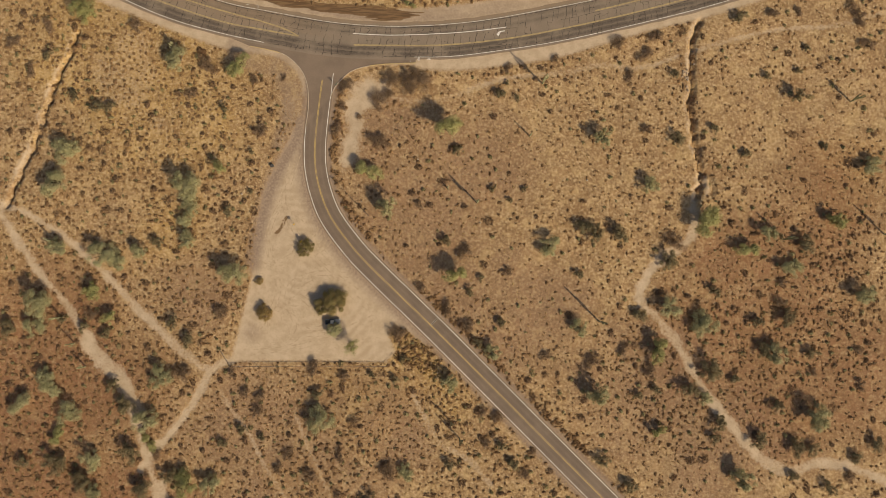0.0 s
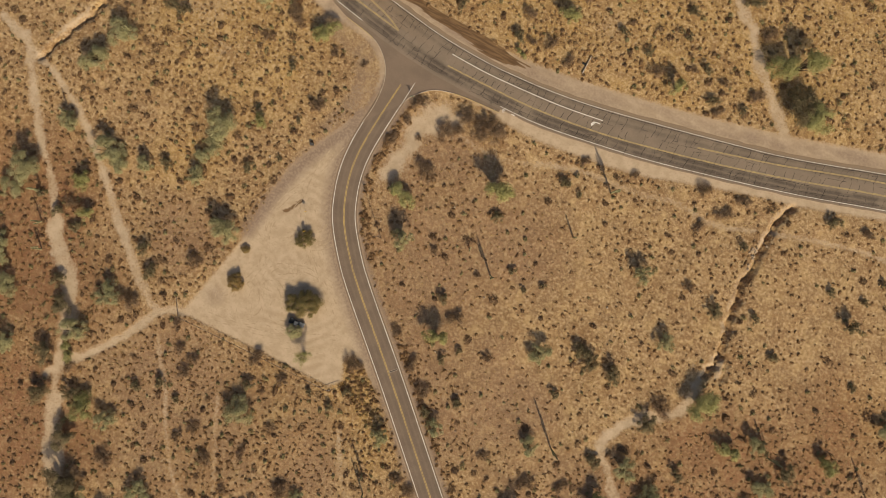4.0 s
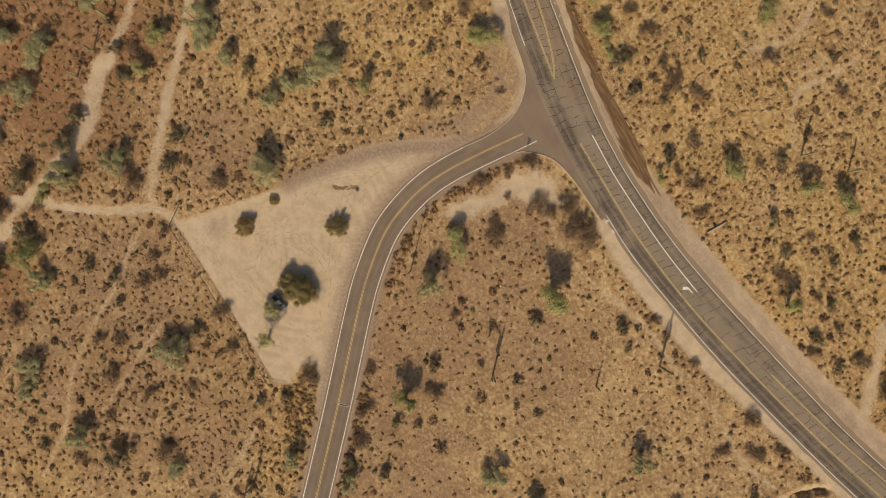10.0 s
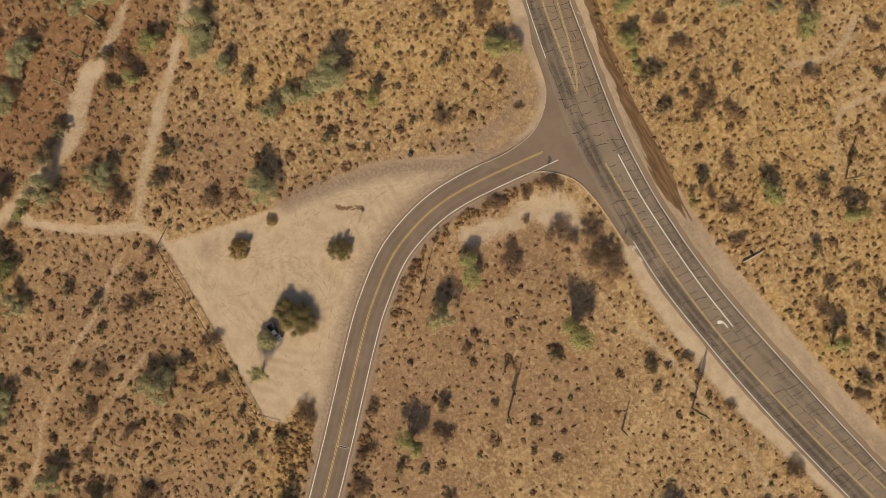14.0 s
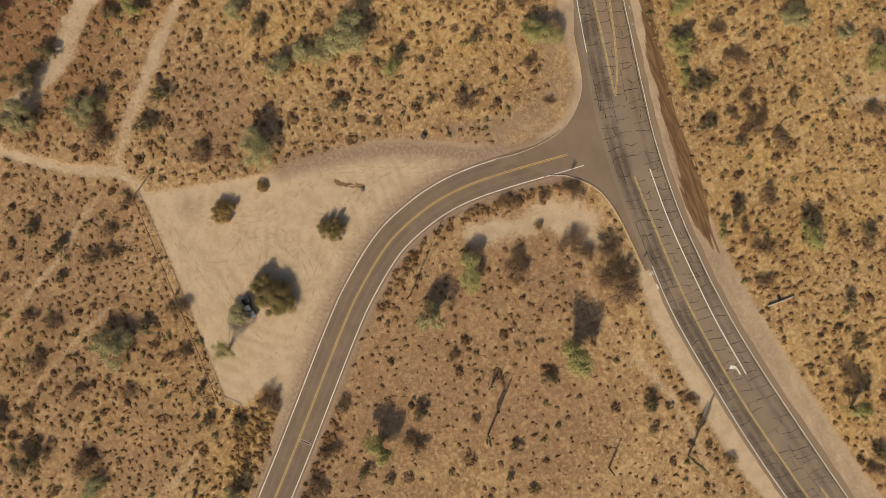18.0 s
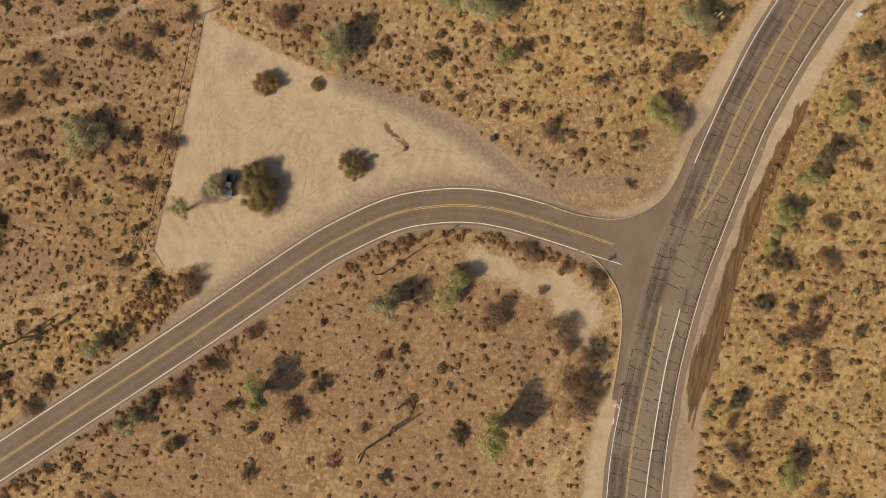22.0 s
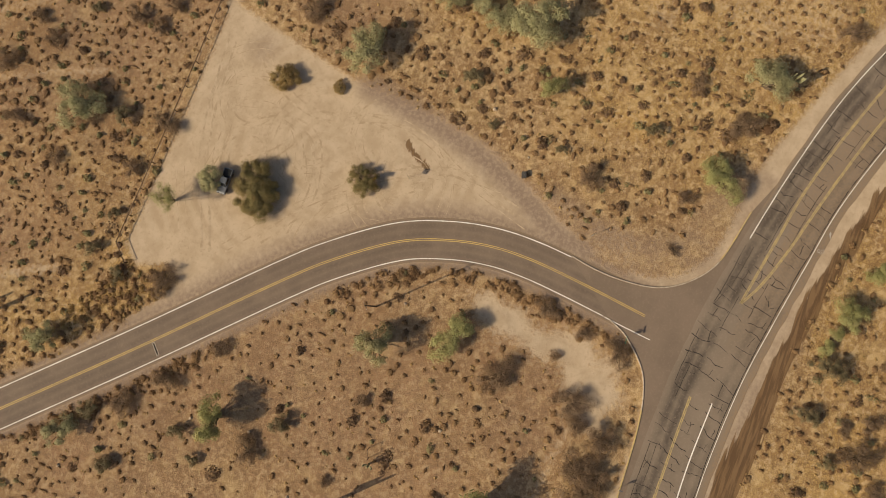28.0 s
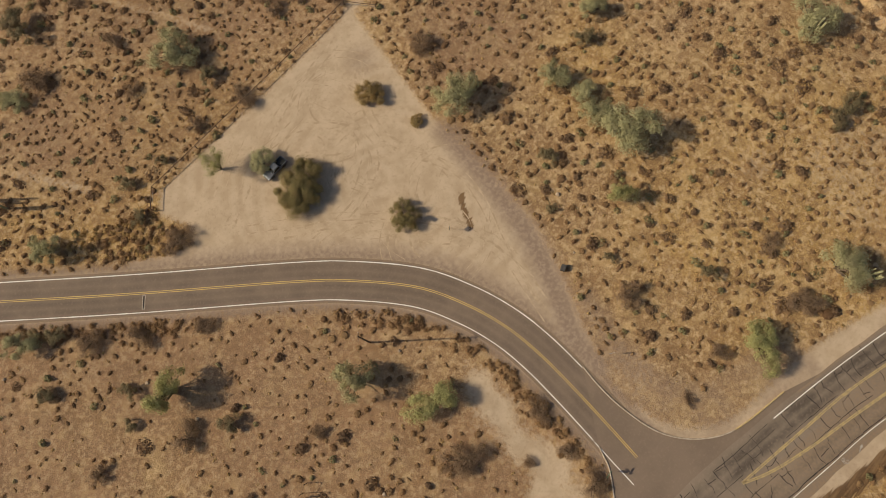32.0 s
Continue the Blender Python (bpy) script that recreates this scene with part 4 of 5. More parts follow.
# x, y, crown radius, height; each list runs from west to east
GREEN_a = [
    (-88.1, -79.1, 3.7, 4.2), (-100.5, -66.1, 2.2, 2.5), (-132.3, -63.9, 2.6, 2.9), (-115.4, -24.2, 2.3, 3.3), (-121.8, -14.6, 2.8, 3.6), (-158.1, -9.6, 5.8, 7.0),
    (3.8, -9.3, 3.0, 7.4), (-25.7, 26.8, 3.6, 4.4), (-78.1, 27.9, 2.2, 4.1), (1.7, 41.6, 4.2, 8.8), (-72.3, 63.5, 3.6, 4.0), (-127.2, 83.5, 3.7, 4.3),
    (-50.5, 92.5, 2.0, 2.3), (12.7, 119.8, 2.6, 4.5), (21.9, 126.8, 3.0, 5.6), (-57.0, 129.3, 2.8, 3.4), (-35.1, 135.1, 2.8, 4.2),
]
GREEN_b = [
    (73.6, -62.6, 2.0, 3.4), (73.5, -35.4, 3.3, 5.4), (104.4, -0.7, 3.0, 4.4), (90.6, 8.9, 4.9, 5.9), (135.7, 9.0, 3.0, 4.4), (39.1, 98.2, 2.3, 5.0),
    (83.3, 108.4, 5.3, 6.4), (71.1, 121.0, 5.8, 7.0), (51.3, 148.2, 4.8, 5.8),
]
GREEN_roadside = [(-65.2, 97.6, 2.7, 3.6), (-56.2, 94.0, 2.7, 4.2), (-81.4, 101.4, 2.2, 3.0), (-2.7, 103.5, 2.9, 4.6), (-11.8, 86.4, 1.4, 1.6)]
GREEN = GREEN_a + GREEN_b + GREEN_roadside
PALE_a = [
    (-118.9, -83.3, 2.6, 2.7), (-79.3, -80.6, 2.8, 3.4), (-119.9, -72.7, 3.1, 3.6), (-101.6, -59.1, 3.4, 4.7), (-128.1, -56.0, 3.4, 3.6), (-145.7, -53.7, 3.3, 3.3),
    (-135.7, -48.2, 2.8, 2.9), (-96.8, -44.3, 3.4, 3.3), (-136.3, -44.2, 3.1, 3.1), (-140.8, -27.0, 3.0, 2.9), (-138.9, -19.0, 4.3, 6.0), (-112.9, -4.2, 3.1, 3.3),
    (-118.0, -2.4, 4.0, 4.1), (-105.6, -1.0, 2.5, 3.3), (-133.5, 0.7, 3.0, 3.9), (-89.2, 3.3, 2.6, 3.6), (-90.0, 9.5, 2.3, 2.5), (-88.7, 14.6, 3.0, 3.1),
    (-88.3, 21.2, 4.7, 6.2), (-134.7, 23.0, 3.9, 5.0), (-131.7, 34.5, 3.9, 4.5), (-93.3, 66.4, 3.7, 5.3),
]
PALE_b = [
    (-78.4, -107.0, 4.2, 4.6), (-54.5, -100.4, 2.5, 3.1), (-59.5, -96.0, 3.1, 3.1), (-35.7, -94.7, 3.0, 4.4), (101.2, -78.0, 3.1, 4.9), (-12.6, -76.6, 2.6, 2.0),
    (-42.6, -58.6, 4.0, 4.1), (89.9, -51.6, 2.0, 2.1), (52.3, -50.2, 3.1, 5.9), (2.3, -46.5, 2.5, 4.5), (16.9, -35.5, 2.4, 3.0), (46.4, -27.1, 2.6, 3.3),
    (88.9, -26.1, 3.9, 3.4), (77.5, -20.7, 3.0, 3.9), (-72.8, -9.1, 3.9, 5.4), (36.5, 0.3, 3.1, 3.6), (-19.8, 14.0, 2.8, 6.9), (72.0, 21.9, 2.6, 3.3),
    (55.1, 38.5, 2.5, 4.5), (-52.4, 121.5, 2.8, 3.1), (-43.7, 131.1, 1.6, 1.6), (36.6, 160.4, 4.8, 5.3),
]
PALE_c = [
    (127.5, -58.2, 3.7, 5.5), (114.0, -36.1, 3.1, 3.3), (144.5, -16.8, 3.1, 4.4), (120.5, -6.8, 3.0, 2.7), (112.6, 5.1, 2.6, 3.3), (149.1, 28.7, 3.0, 3.2),
]
PALE_roadside = [(-78.6, 106.1, 1.3, 1.6), (-83.5, 110.9, 1.8, 2.4), (-88.6, 105.7, 1.3, 1.6)]
PALE = PALE_a + PALE_b + PALE_c + PALE_roadside
DARK_a = [
    (-82.5, -103.6, 5.3, 5.3), (-88.6, -91.5, 4.0, 4.0), (-102.8, -81.8, 3.5, 3.4), (-123.0, -79.0, 3.7, 3.6), (-93.6, -78.0, 2.8, 2.7), (-132.7, -73.3, 3.9, 3.7),
    (-143.9, -72.6, 2.4, 2.2), (-106.6, -69.8, 3.4, 3.3), (-109.3, -53.9, 3.4, 3.3), (-114.0, -47.3, 2.5, 2.4), (-88.3, -31.1, 2.6, 2.5), (-116.7, -29.7, 2.3, 2.2),
    (-149.9, -27.4, 3.3, 3.2), (-124.7, -27.3, 1.9, 1.8), (-93.5, -25.6, 2.2, 2.1), (-132.3, -24.7, 1.6, 1.5), (-99.4, 2.1, 2.2, 2.1), (-77.2, 49.4, 1.6, 1.5),
    (-121.0, 49.6, 2.4, 2.2), (-117.1, 49.6, 2.0, 1.9), (-129.8, 53.7, 2.0, 1.9), (-139.7, 68.3, 1.8, 1.7),
]
DARK_b = [
    (-63.8, -112.8, 3.5, 3.5), (-64.8, -109.0, 4.0, 4.0), (-38.7, -105.5, 1.6, 1.5), (-24.4, -88.2, 3.6, 3.4), (1.9, -74.5, 2.0, 1.9), (-76.2, -67.1, 1.9, 1.8),
    (-62.8, -65.1, 1.4, 1.3), (-69.5, -62.4, 2.0, 1.9), (-43.3, -50.4, 1.9, 1.8), (-17.0, -45.4, 1.6, 1.5), (-24.7, -43.9, 1.2, 1.2), (-13.8, -38.3, 1.6, 1.5),
    (1.0, 2.8, 2.0, 1.9), (-75.3, 12.9, 1.9, 1.8), (-67.6, 20.0, 1.1, 1.0), (-67.4, 34.0, 1.1, 1.0), (-29.5, 98.3, 1.4, 1.3), (-34.8, 114.1, 1.4, 1.3),
    (2.6, 118.2, 2.0, 1.9), (-14.6, 145.5, 1.4, 1.3),
]
DARK_c = [
    (24.0, -73.5, 2.2, 2.1), (20.2, -67.9, 1.8, 1.7), (11.6, -32.7, 1.9, 1.8), (20.1, -25.6, 1.8, 1.7), (9.1, -15.2, 1.6, 1.5), (12.9, -10.4, 1.2, 1.2),
    (47.0, -9.0, 1.6, 1.5), (48.9, 6.6, 3.0, 2.8), (23.2, 16.8, 1.1, 1.0), (17.3, 20.7, 1.4, 1.3), (28.4, 20.7, 1.1, 1.0), (4.7, 34.3, 2.0, 1.9),
    (25.9, 52.8, 1.1, 1.0), (20.0, 54.0, 2.0, 1.9), (22.6, 58.2, 0.9, 0.9), (26.0, 105.4, 1.7, 1.6), (15.5, 107.7, 1.7, 1.6), (45.4, 108.4, 1.9, 1.8),
    (35.8, 115.8, 1.4, 1.3), (33.5, 124.0, 1.9, 1.8), (49.3, 135.0, 3.1, 3.1), (23.9, 147.8, 2.7, 2.7),
]
DARK_d = [
    (63.3, -81.0, 2.6, 2.4), (53.9, -72.5, 2.4, 2.2), (92.5, -64.9, 2.0, 1.9), (94.4, -60.1, 2.6, 2.4), (66.8, -50.7, 1.6, 1.5), (72.6, -48.7, 1.8, 1.7),
    (83.9, -48.6, 3.1, 3.0), (99.8, -44.9, 1.8, 1.7), (91.6, -41.8, 3.9, 3.7), (68.1, -22.7, 2.6, 2.4), (93.6, -14.9, 2.2, 2.1), (78.0, -4.2, 3.3, 3.2),
    (61.6, 4.6, 3.1, 3.0), (52.9, 4.6, 2.8, 2.6), (105.6, 33.3, 1.8, 1.7), (81.9, 38.2, 2.6, 2.4), (95.0, 41.7, 1.6, 1.5), (81.5, 61.4, 1.6, 1.5),
    (104.6, 81.4, 2.2, 2.1), (51.9, 100.0, 1.9, 1.8), (62.0, 101.6, 1.6, 1.5), (76.9, 110.9, 6.2, 6.2),
]
DARK_e = [
    (131.4, -81.9, 2.2, 2.1), (119.1, -78.2, 2.0, 1.9), (140.3, -71.5, 2.2, 2.1), (126.0, -68.7, 2.2, 2.1), (148.0, -67.7, 2.6, 2.4), (120.0, -67.6, 3.1, 3.0),
    (107.7, -65.8, 2.8, 2.6), (113.9, -54.4, 2.2, 2.1), (126.1, -36.2, 2.0, 1.9), (109.9, -35.2, 2.4, 2.2), (107.9, -25.6, 2.2, 2.1), (118.3, -23.6, 3.1, 3.0),
    (125.8, 0.6, 3.3, 3.2), (133.3, 35.7, 1.4, 1.3), (123.8, 52.9, 2.2, 3.6), (114.2, 60.3, 1.6, 1.5), (125.2, 62.3, 1.4, 1.3), (128.0, 70.4, 1.4, 1.3),
]
DARK_roadside = [(-71.8, 100.5, 2.9, 3.0), (-94.0, 105.1, 2.9, 2.8), (-14.8, 90.7, 2.1, 2.4), (-36.1, 92.3, 2.1, 2.0), (-45.6, 93.7, 2.8, 2.6)]
DARK = DARK_a + DARK_b + DARK_c + DARK_d + DARK_e + DARK_roadside
DRY_a = [
    (-75.0, -92.3, 3.1, 2.3), (-56.3, -75.1, 1.9, 1.4), (-98.4, -71.0, 1.9, 1.4), (-53.3, -70.7, 1.9, 1.4), (-64.0, -56.2, 2.3, 1.8), (-62.7, -51.0, 2.0, 1.5),
    (-68.1, -49.8, 2.0, 1.5), (-89.8, -43.6, 3.4, 2.6), (-73.2, -42.9, 1.6, 1.2), (-121.8, -23.0, 2.2, 1.6), (-77.1, -22.2, 2.8, 2.1), (-64.1, 41.0, 2.8, 2.1),
    (-88.9, 54.4, 1.9, 1.4), (-66.6, 59.7, 1.9, 1.4), (-56.3, 60.1, 1.2, 0.9), (-145.5, 62.8, 2.4, 1.8), (-84.0, 64.5, 2.2, 1.6), (-84.0, 66.1, 2.6, 1.9),
    (-151.7, 72.9, 2.6, 1.9), (-108.9, 79.0, 2.4, 1.8), (-139.9, 79.0, 2.4, 1.8), (-56.5, 103.9, 2.2, 1.6),
]
DRY_b = [
    (-30.1, -98.6, 1.9, 1.4), (-35.9, -84.2, 1.6, 1.2), (-45.4, -77.8, 2.3, 1.8), (-18.8, -76.8, 3.3, 2.5), (-35.4, -71.2, 2.0, 1.5), (-30.9, -59.4, 1.6, 1.2),
    (-34.0, -44.3, 2.0, 1.5), (-44.9, -41.3, 2.6, 2.0), (-22.5, 37.7, 3.3, 2.5), (-40.4, 37.9, 2.2, 1.6), (-37.3, 42.1, 2.2, 1.6), (-29.7, 46.4, 1.2, 0.9),
    (-35.6, 49.9, 1.6, 1.2), (-22.9, 51.8, 3.1, 2.3), (-34.4, 57.0, 2.5, 1.9), (-36.0, 99.3, 1.6, 1.2), (-38.6, 103.3, 1.9, 1.4), (-32.3, 103.3, 3.0, 2.2),
    (-48.9, 105.2, 2.5, 1.9), (-26.5, 107.6, 2.2, 1.6), (-23.7, 130.6, 2.3, 1.8), (-26.3, 150.9, 2.0, 1.5),
]
DRY_c = [
    (14.5, -67.0, 1.8, 1.3), (18.4, -58.3, 2.2, 1.6), (13.5, -56.4, 1.8, 1.3), (-15.7, -29.5, 2.8, 2.1), (8.0, -26.9, 2.6, 2.0), (19.1, -25.1, 1.6, 1.2),
    (1.4, -21.0, 2.3, 1.8), (-8.0, -13.4, 2.0, 1.5), (22.2, -8.4, 1.9, 1.4), (7.9, -1.3, 2.6, 2.0), (7.6, 14.4, 1.2, 0.9), (-8.7, 15.1, 1.6, 1.2),
    (-7.5, 58.7, 3.9, 2.9), (22.8, 63.6, 1.6, 1.2), (3.4, 90.8, 2.0, 1.5), (-10.3, 91.5, 1.6, 1.2), (-4.1, 93.6, 2.3, 1.8), (-14.7, 99.4, 2.3, 1.8),
    (0.1, 112.5, 1.6, 1.2), (25.6, 114.1, 1.2, 0.9), (-5.0, 142.6, 2.2, 1.6),
]
DRY_d = [
    (27.9, -77.4, 1.8, 1.3), (70.8, -43.0, 2.4, 1.8), (51.4, -39.1, 2.6, 1.9), (35.0, -37.2, 1.8, 1.3), (62.2, -35.3, 2.2, 1.6), (116.0, -18.8, 2.0, 1.5),
    (117.3, -12.0, 1.6, 1.2), (80.2, 1.7, 3.3, 2.5), (71.3, 41.3, 2.0, 1.5), (65.7, 60.6, 2.0, 1.5), (39.4, 66.9, 1.4, 1.1), (71.5, 68.0, 2.6, 2.0),
    (62.2, 72.6, 2.6, 2.0), (75.9, 74.4, 2.3, 1.8), (116.8, 82.6, 2.0, 1.5), (54.9, 97.4, 2.0, 1.5), (31.2, 100.6, 2.3, 1.8), (42.0, 106.7, 1.4, 1.1),
    (52.5, 106.9, 1.6, 1.2), (64.6, 107.6, 2.7, 2.0), (58.9, 127.7, 2.7, 2.0), (42.8, 138.9, 2.2, 1.7),
]
DRY_e = [
    (138.4, -78.3, 2.0, 1.5), (143.3, -46.8, 2.0, 1.5), (127.1, -43.0, 1.6, 1.2), (142.8, -35.3, 1.6, 1.2), (150.0, 71.3, 2.6, 1.9), (147.4, 81.4, 2.6, 1.9),
    (125.8, 83.6, 1.6, 1.2), (144.7, 85.6, 2.0, 1.5),
]
DRY_roadside = [(-18.4, 59.0, 3.2, 2.4), (-12.0, 56.4, 3.2, 2.6), (-11.8, 61.4, 2.4, 2.2), (-19.3, 54.0, 2.1, 1.8)]
DRY = DRY_a + DRY_b + DRY_c + DRY_d + DRY_e + DRY_roadside
big_plants = []
for kind, spots in (("palo_verde", GREEN), ("ironwood_tree", PALE), ("mesquite_shrub", DARK), ("dry_shrub", DRY)):
    for x, y, r, tall in spots:
        if away(np.array([(x, y)]), branch_axis)[0] < 4.6 + 0.4 * r:
            continue
        r, tall = r * (1.38 if kind in ("palo_verde", "ironwood_tree") else 1.17), tall * (0.85 if kind == "dry_shrub" else 1.02)
        plant(kind, x, y, r, tall, prng.randrange(8), prng.uniform(0, math.tau))
        big_plants.append((x, y, r))
for ob in templates.values():
    for o in (*ob.children_recursive, ob):
        bpy.data.objects.remove(o)

# the broad bushes standing in the lot
def broad_bush(x, y, a, b, high, turn, leaves, size, mat, seed, label):
    ob = thing("broad_bush", x, y, 0, turn, label, "bush", "bushes in the lot")
    g = np.random.default_rng(seed)
    tips = [(p * a + g.normal(0, 0.1 * a), q * b + g.normal(0, 0.1 * b), high * (0.32 + 0.6 * math.sqrt(max(0.0, 1 - p * p - q * q)) * g.uniform(0.75, 1.1)))
            for p in np.linspace(-0.85, 0.85, 9) for q in np.linspace(-0.85, 0.85, 7) if p * p + q * q < 0.9 and g.uniform() > 0.25]
    bm = bmesh.new()
    limbs(bm, tips[::3], 0.03 * a, 0.3, seed)
    part("trunk", bm, M_BARK, ob)
    v, f = leaf_cloud(tips, 0.26 * math.sqrt(a * b), leaves, size, 0.9, seed, 0.45, 0.45)
    mesh_part("crown", mesh_from("crown", v, f, mat), ob)
    big_plants.append((x, y, a))


broad_bush(-38.9, -18.8, 5.6, 3.9, 2.7, 24, 30000, 0.13, M_BUSH, 9, "broad dense olive-green bush in the dirt lot")
broad_bush(-48.0, 0.2, 3.3, 2.8, 1.9, 60, 9000, 0.11, M_BUSH, 19, "round dense olive-brown bush in the dirt lot")
broad_bush(-62.0, -22.3, 3.2, 2.7, 1.8, 100, 9000, 0.11, M_STRAWBUSH, 29, "rounded brown bush with straw-coloured skirt in the dirt lot")
broad_bush(-37.7, -28.2, 2.7, 2.4, 2.8, 20, 7000, 0.11, M_PALE, 39, "pale olive bush beside the parked truck")
broad_bush(-64.0, -11.5, 1.5, 1.2, 1.0, 20, 2500, 0.1, M_STRAWBUSH, 49, "small straw-coloured bush at the edge of the lot")


def airy_tree(x, y, tall, spread, seed, label):
    """Thin bare limbs rising from one foot, a few leaves at their ends."""
    ob = thing("airy_tree", x, y, 0, 0, label, "tree")
    g = random.Random(seed)
    tips = []
    for k in range(9):
        a, q = k * math.tau / 9 + g.uniform(-0.3, 0.3), spread * g.uniform(0.35, 1.0)
        tip = Vector((q * math.cos(a), q * math.sin(a), tall * g.uniform(0.7, 1.0)))
        knee = Vector((tip.x * 0.35, tip.y * 0.35, tall * g.uniform(0.3, 0.45)))
        bm = tube(bmesh.new(), (g.uniform(-0.1, 0.1), g.uniform(-0.1, 0.1), -0.1), knee, 0.09, 0.06, 7)
        tube(bm, knee, tip, 0.06, 0.02, 6)
        for _ in range(4):
            p = knee.lerp(tip, g.uniform(0.3, 0.9))
            e = p + Vector((g.uniform(-0.7, 0.7), g.uniform(-0.7, 0.7), g.uniform(0.3, 1.0)))
            tube(bm, p, e, 0.025, 0.008, 5)
            tips.append(e[:])
        part("limb", bm, M_BARK, ob)
        tips.append(tip[:])
    v, f = leaf_cloud(tips, 0.75, 6000, 0.085, 0.9, seed, 0.6, 0.4)
    mesh_part("crown", mesh_from("crown", v, f, M_PALO), ob)
    big_plants.append((x, y, spread))


airy_tree(-31.2, -33.8, 5.6, 3.1, 4, "airy half-bare tree with thin limbs on bare sand")


# saguaros: ribbed columns with upturned arms
def rib_column(bm, path, radius, ribs=12):
    rings = []
    n = ribs * 2
    for k, p in enumerate(path):
        u = k / (len(path) - 1)
        q = Vector(path[min(k + 1, len(path) - 1)]) - Vector(path[max(k - 1, 0)])
        turn = q.to_track_quat("Z", "Y").to_matrix()
        r = radius * (0.82 + 0.25 * math.sin(math.pi * min(u * 1.15, 1))) * (1 if u < 0.93 else math.sqrt(max(0.02, 1 - ((u - 0.93) / 0.07) ** 2)))
        rings.append([bm.verts.new(Vector(p) + turn @ Vector((r * (1 - 0.13 * (j % 2)) * math.cos(j * math.tau / n), r * (1 - 0.13 * (j % 2)) * math.sin(j * math.tau / n), 0))) for j in range(n)])
    for a, b in zip(rings[:-1], rings[1:]):
        for j in range(n):
            bm.faces.new((a[j], a[(j + 1) % n], b[(j + 1) % n], b[j]))
    bm.faces.new(rings[-1])
    return bm


def saguaro(x, y, tall, arms, turn, label):
    ob = thing("saguaro", x, y, height(x, y) - 0.1, turn, label, "cactus", "saguaros")
    r = 0.18 + tall * 0.01
    part("stem", rib_column(bmesh.new(), [(0, 0, tall * k / 16) for k in range(17)], r), M_CACTUS, ob)
    for a, start, length, out in arms:
        dx, dy = math.cos(a), math.sin(a)
        pts = [(dx * q * out, dy * q * out, tall * start + 0.35 * q * q) for q in (0.0, 0.35, 0.7, 0.95)] + [(dx * out * 1.05, dy * out * 1.05, tall * start + 0.5 + length * k / 7) for k in range(8)]
        part("arm", rib_column(bmesh.new(), pts, r * 0.72, 9), M_CACTUS, ob)
    return ob


SAGUAROS = [  # x, y, height, arm count
    (4.5, 123.8, 8, 2), (15.5, 132.8, 7, 1), (45.6, 144.2, 8, 3), (35, 58, 11, 3), (11.8, 15.8, 9.8, 2), (30.4, 39.4, 5.5, 0), (143.2, 51.5, 8, 4),
    (118.4, 2.9, 9, 2), (153.4, 4.7, 10, 2), (53.8, -25.4, 11.5, 2), (-130.4, 35.4, 5.5, 4), (-94.9, 70.6, 6, 4), (-136.3, 3, 6, 2), (5.5, -65.5, 8, 2), (2.5, -59.8, 7, 1),
    (-133, -24, 7, 3), (-124, -41, 5, 2), (-128, -33, 6, 2), (1.5, 21, 3, 2),
]
srng = random.Random(8)
for x, y, tall, n in SAGUAROS:
    arms = [(srng.uniform(0, math.tau), srng.uniform(0.32, 0.5), tall * srng.uniform(0.18, 0.4), srng.uniform(0.55, 0.95)) for _ in range(n)]
    saguaro(x, y, tall, arms, srng.uniform(0, 360), "tall ribbed saguaro cactus" + (" with upturned arms" if n > 1 else " with one arm" if n else ", a single column"))


# ---------------------------------------------------------------- low brush, grass and stones
def clear_of(xy, margin):
    ok = (sand_at(xy) < -margin) & (kerb_corner(xy) < 0.5 + 0.5 * np.abs(lattice(xy, 1.7, 19)))
    for x, y, r in big_plants:
        ok &= np.hypot(xy[:, 0] - x, xy[:, 1] - y) > r * 0.6
    return ok


ISLAND = np.vstack([branch, south[south[:, 0] > -41]])


def thickness(xy):
    """How thickly the brush grows: 1 on the brushy flats, little on the bare island between the roads."""
    bare = np.clip(area(xy, ISLAND) / 5, 0, 1)
    bare = bare * (1 - blob(xy, [(105, -30, 34), (85, -45, 24), (125, -10, 26)]))
    return np.clip(1 - 0.58 * bare + 0.3 * lattice(xy, 17, 42), 0.1, 1)


def scatter(count, x0, x1, y0, y1, seed, gap):
    """Random places no nearer to one another than gap."""
    g = np.random.default_rng(seed)
    p = g.uniform((x0, y0), (x1, y1), (count, 2))
    p = p[g.uniform(0, 1, len(p)) < thickness(p)]
    cell, keep = {}, []
    for k, (x, y) in enumerate(p.tolist()):
        i, j = int(x // gap), int(y // gap)
        near = [q for a in (-1, 0, 1) for b in (-1, 0, 1) for q in cell.get((i + a, j + b), ())]
        if all((x - u) ** 2 + (y - w) ** 2 > gap * gap for u, w in near):
            cell.setdefault((i, j), []).append((x, y))
            keep.append(k)
    return p[keep]


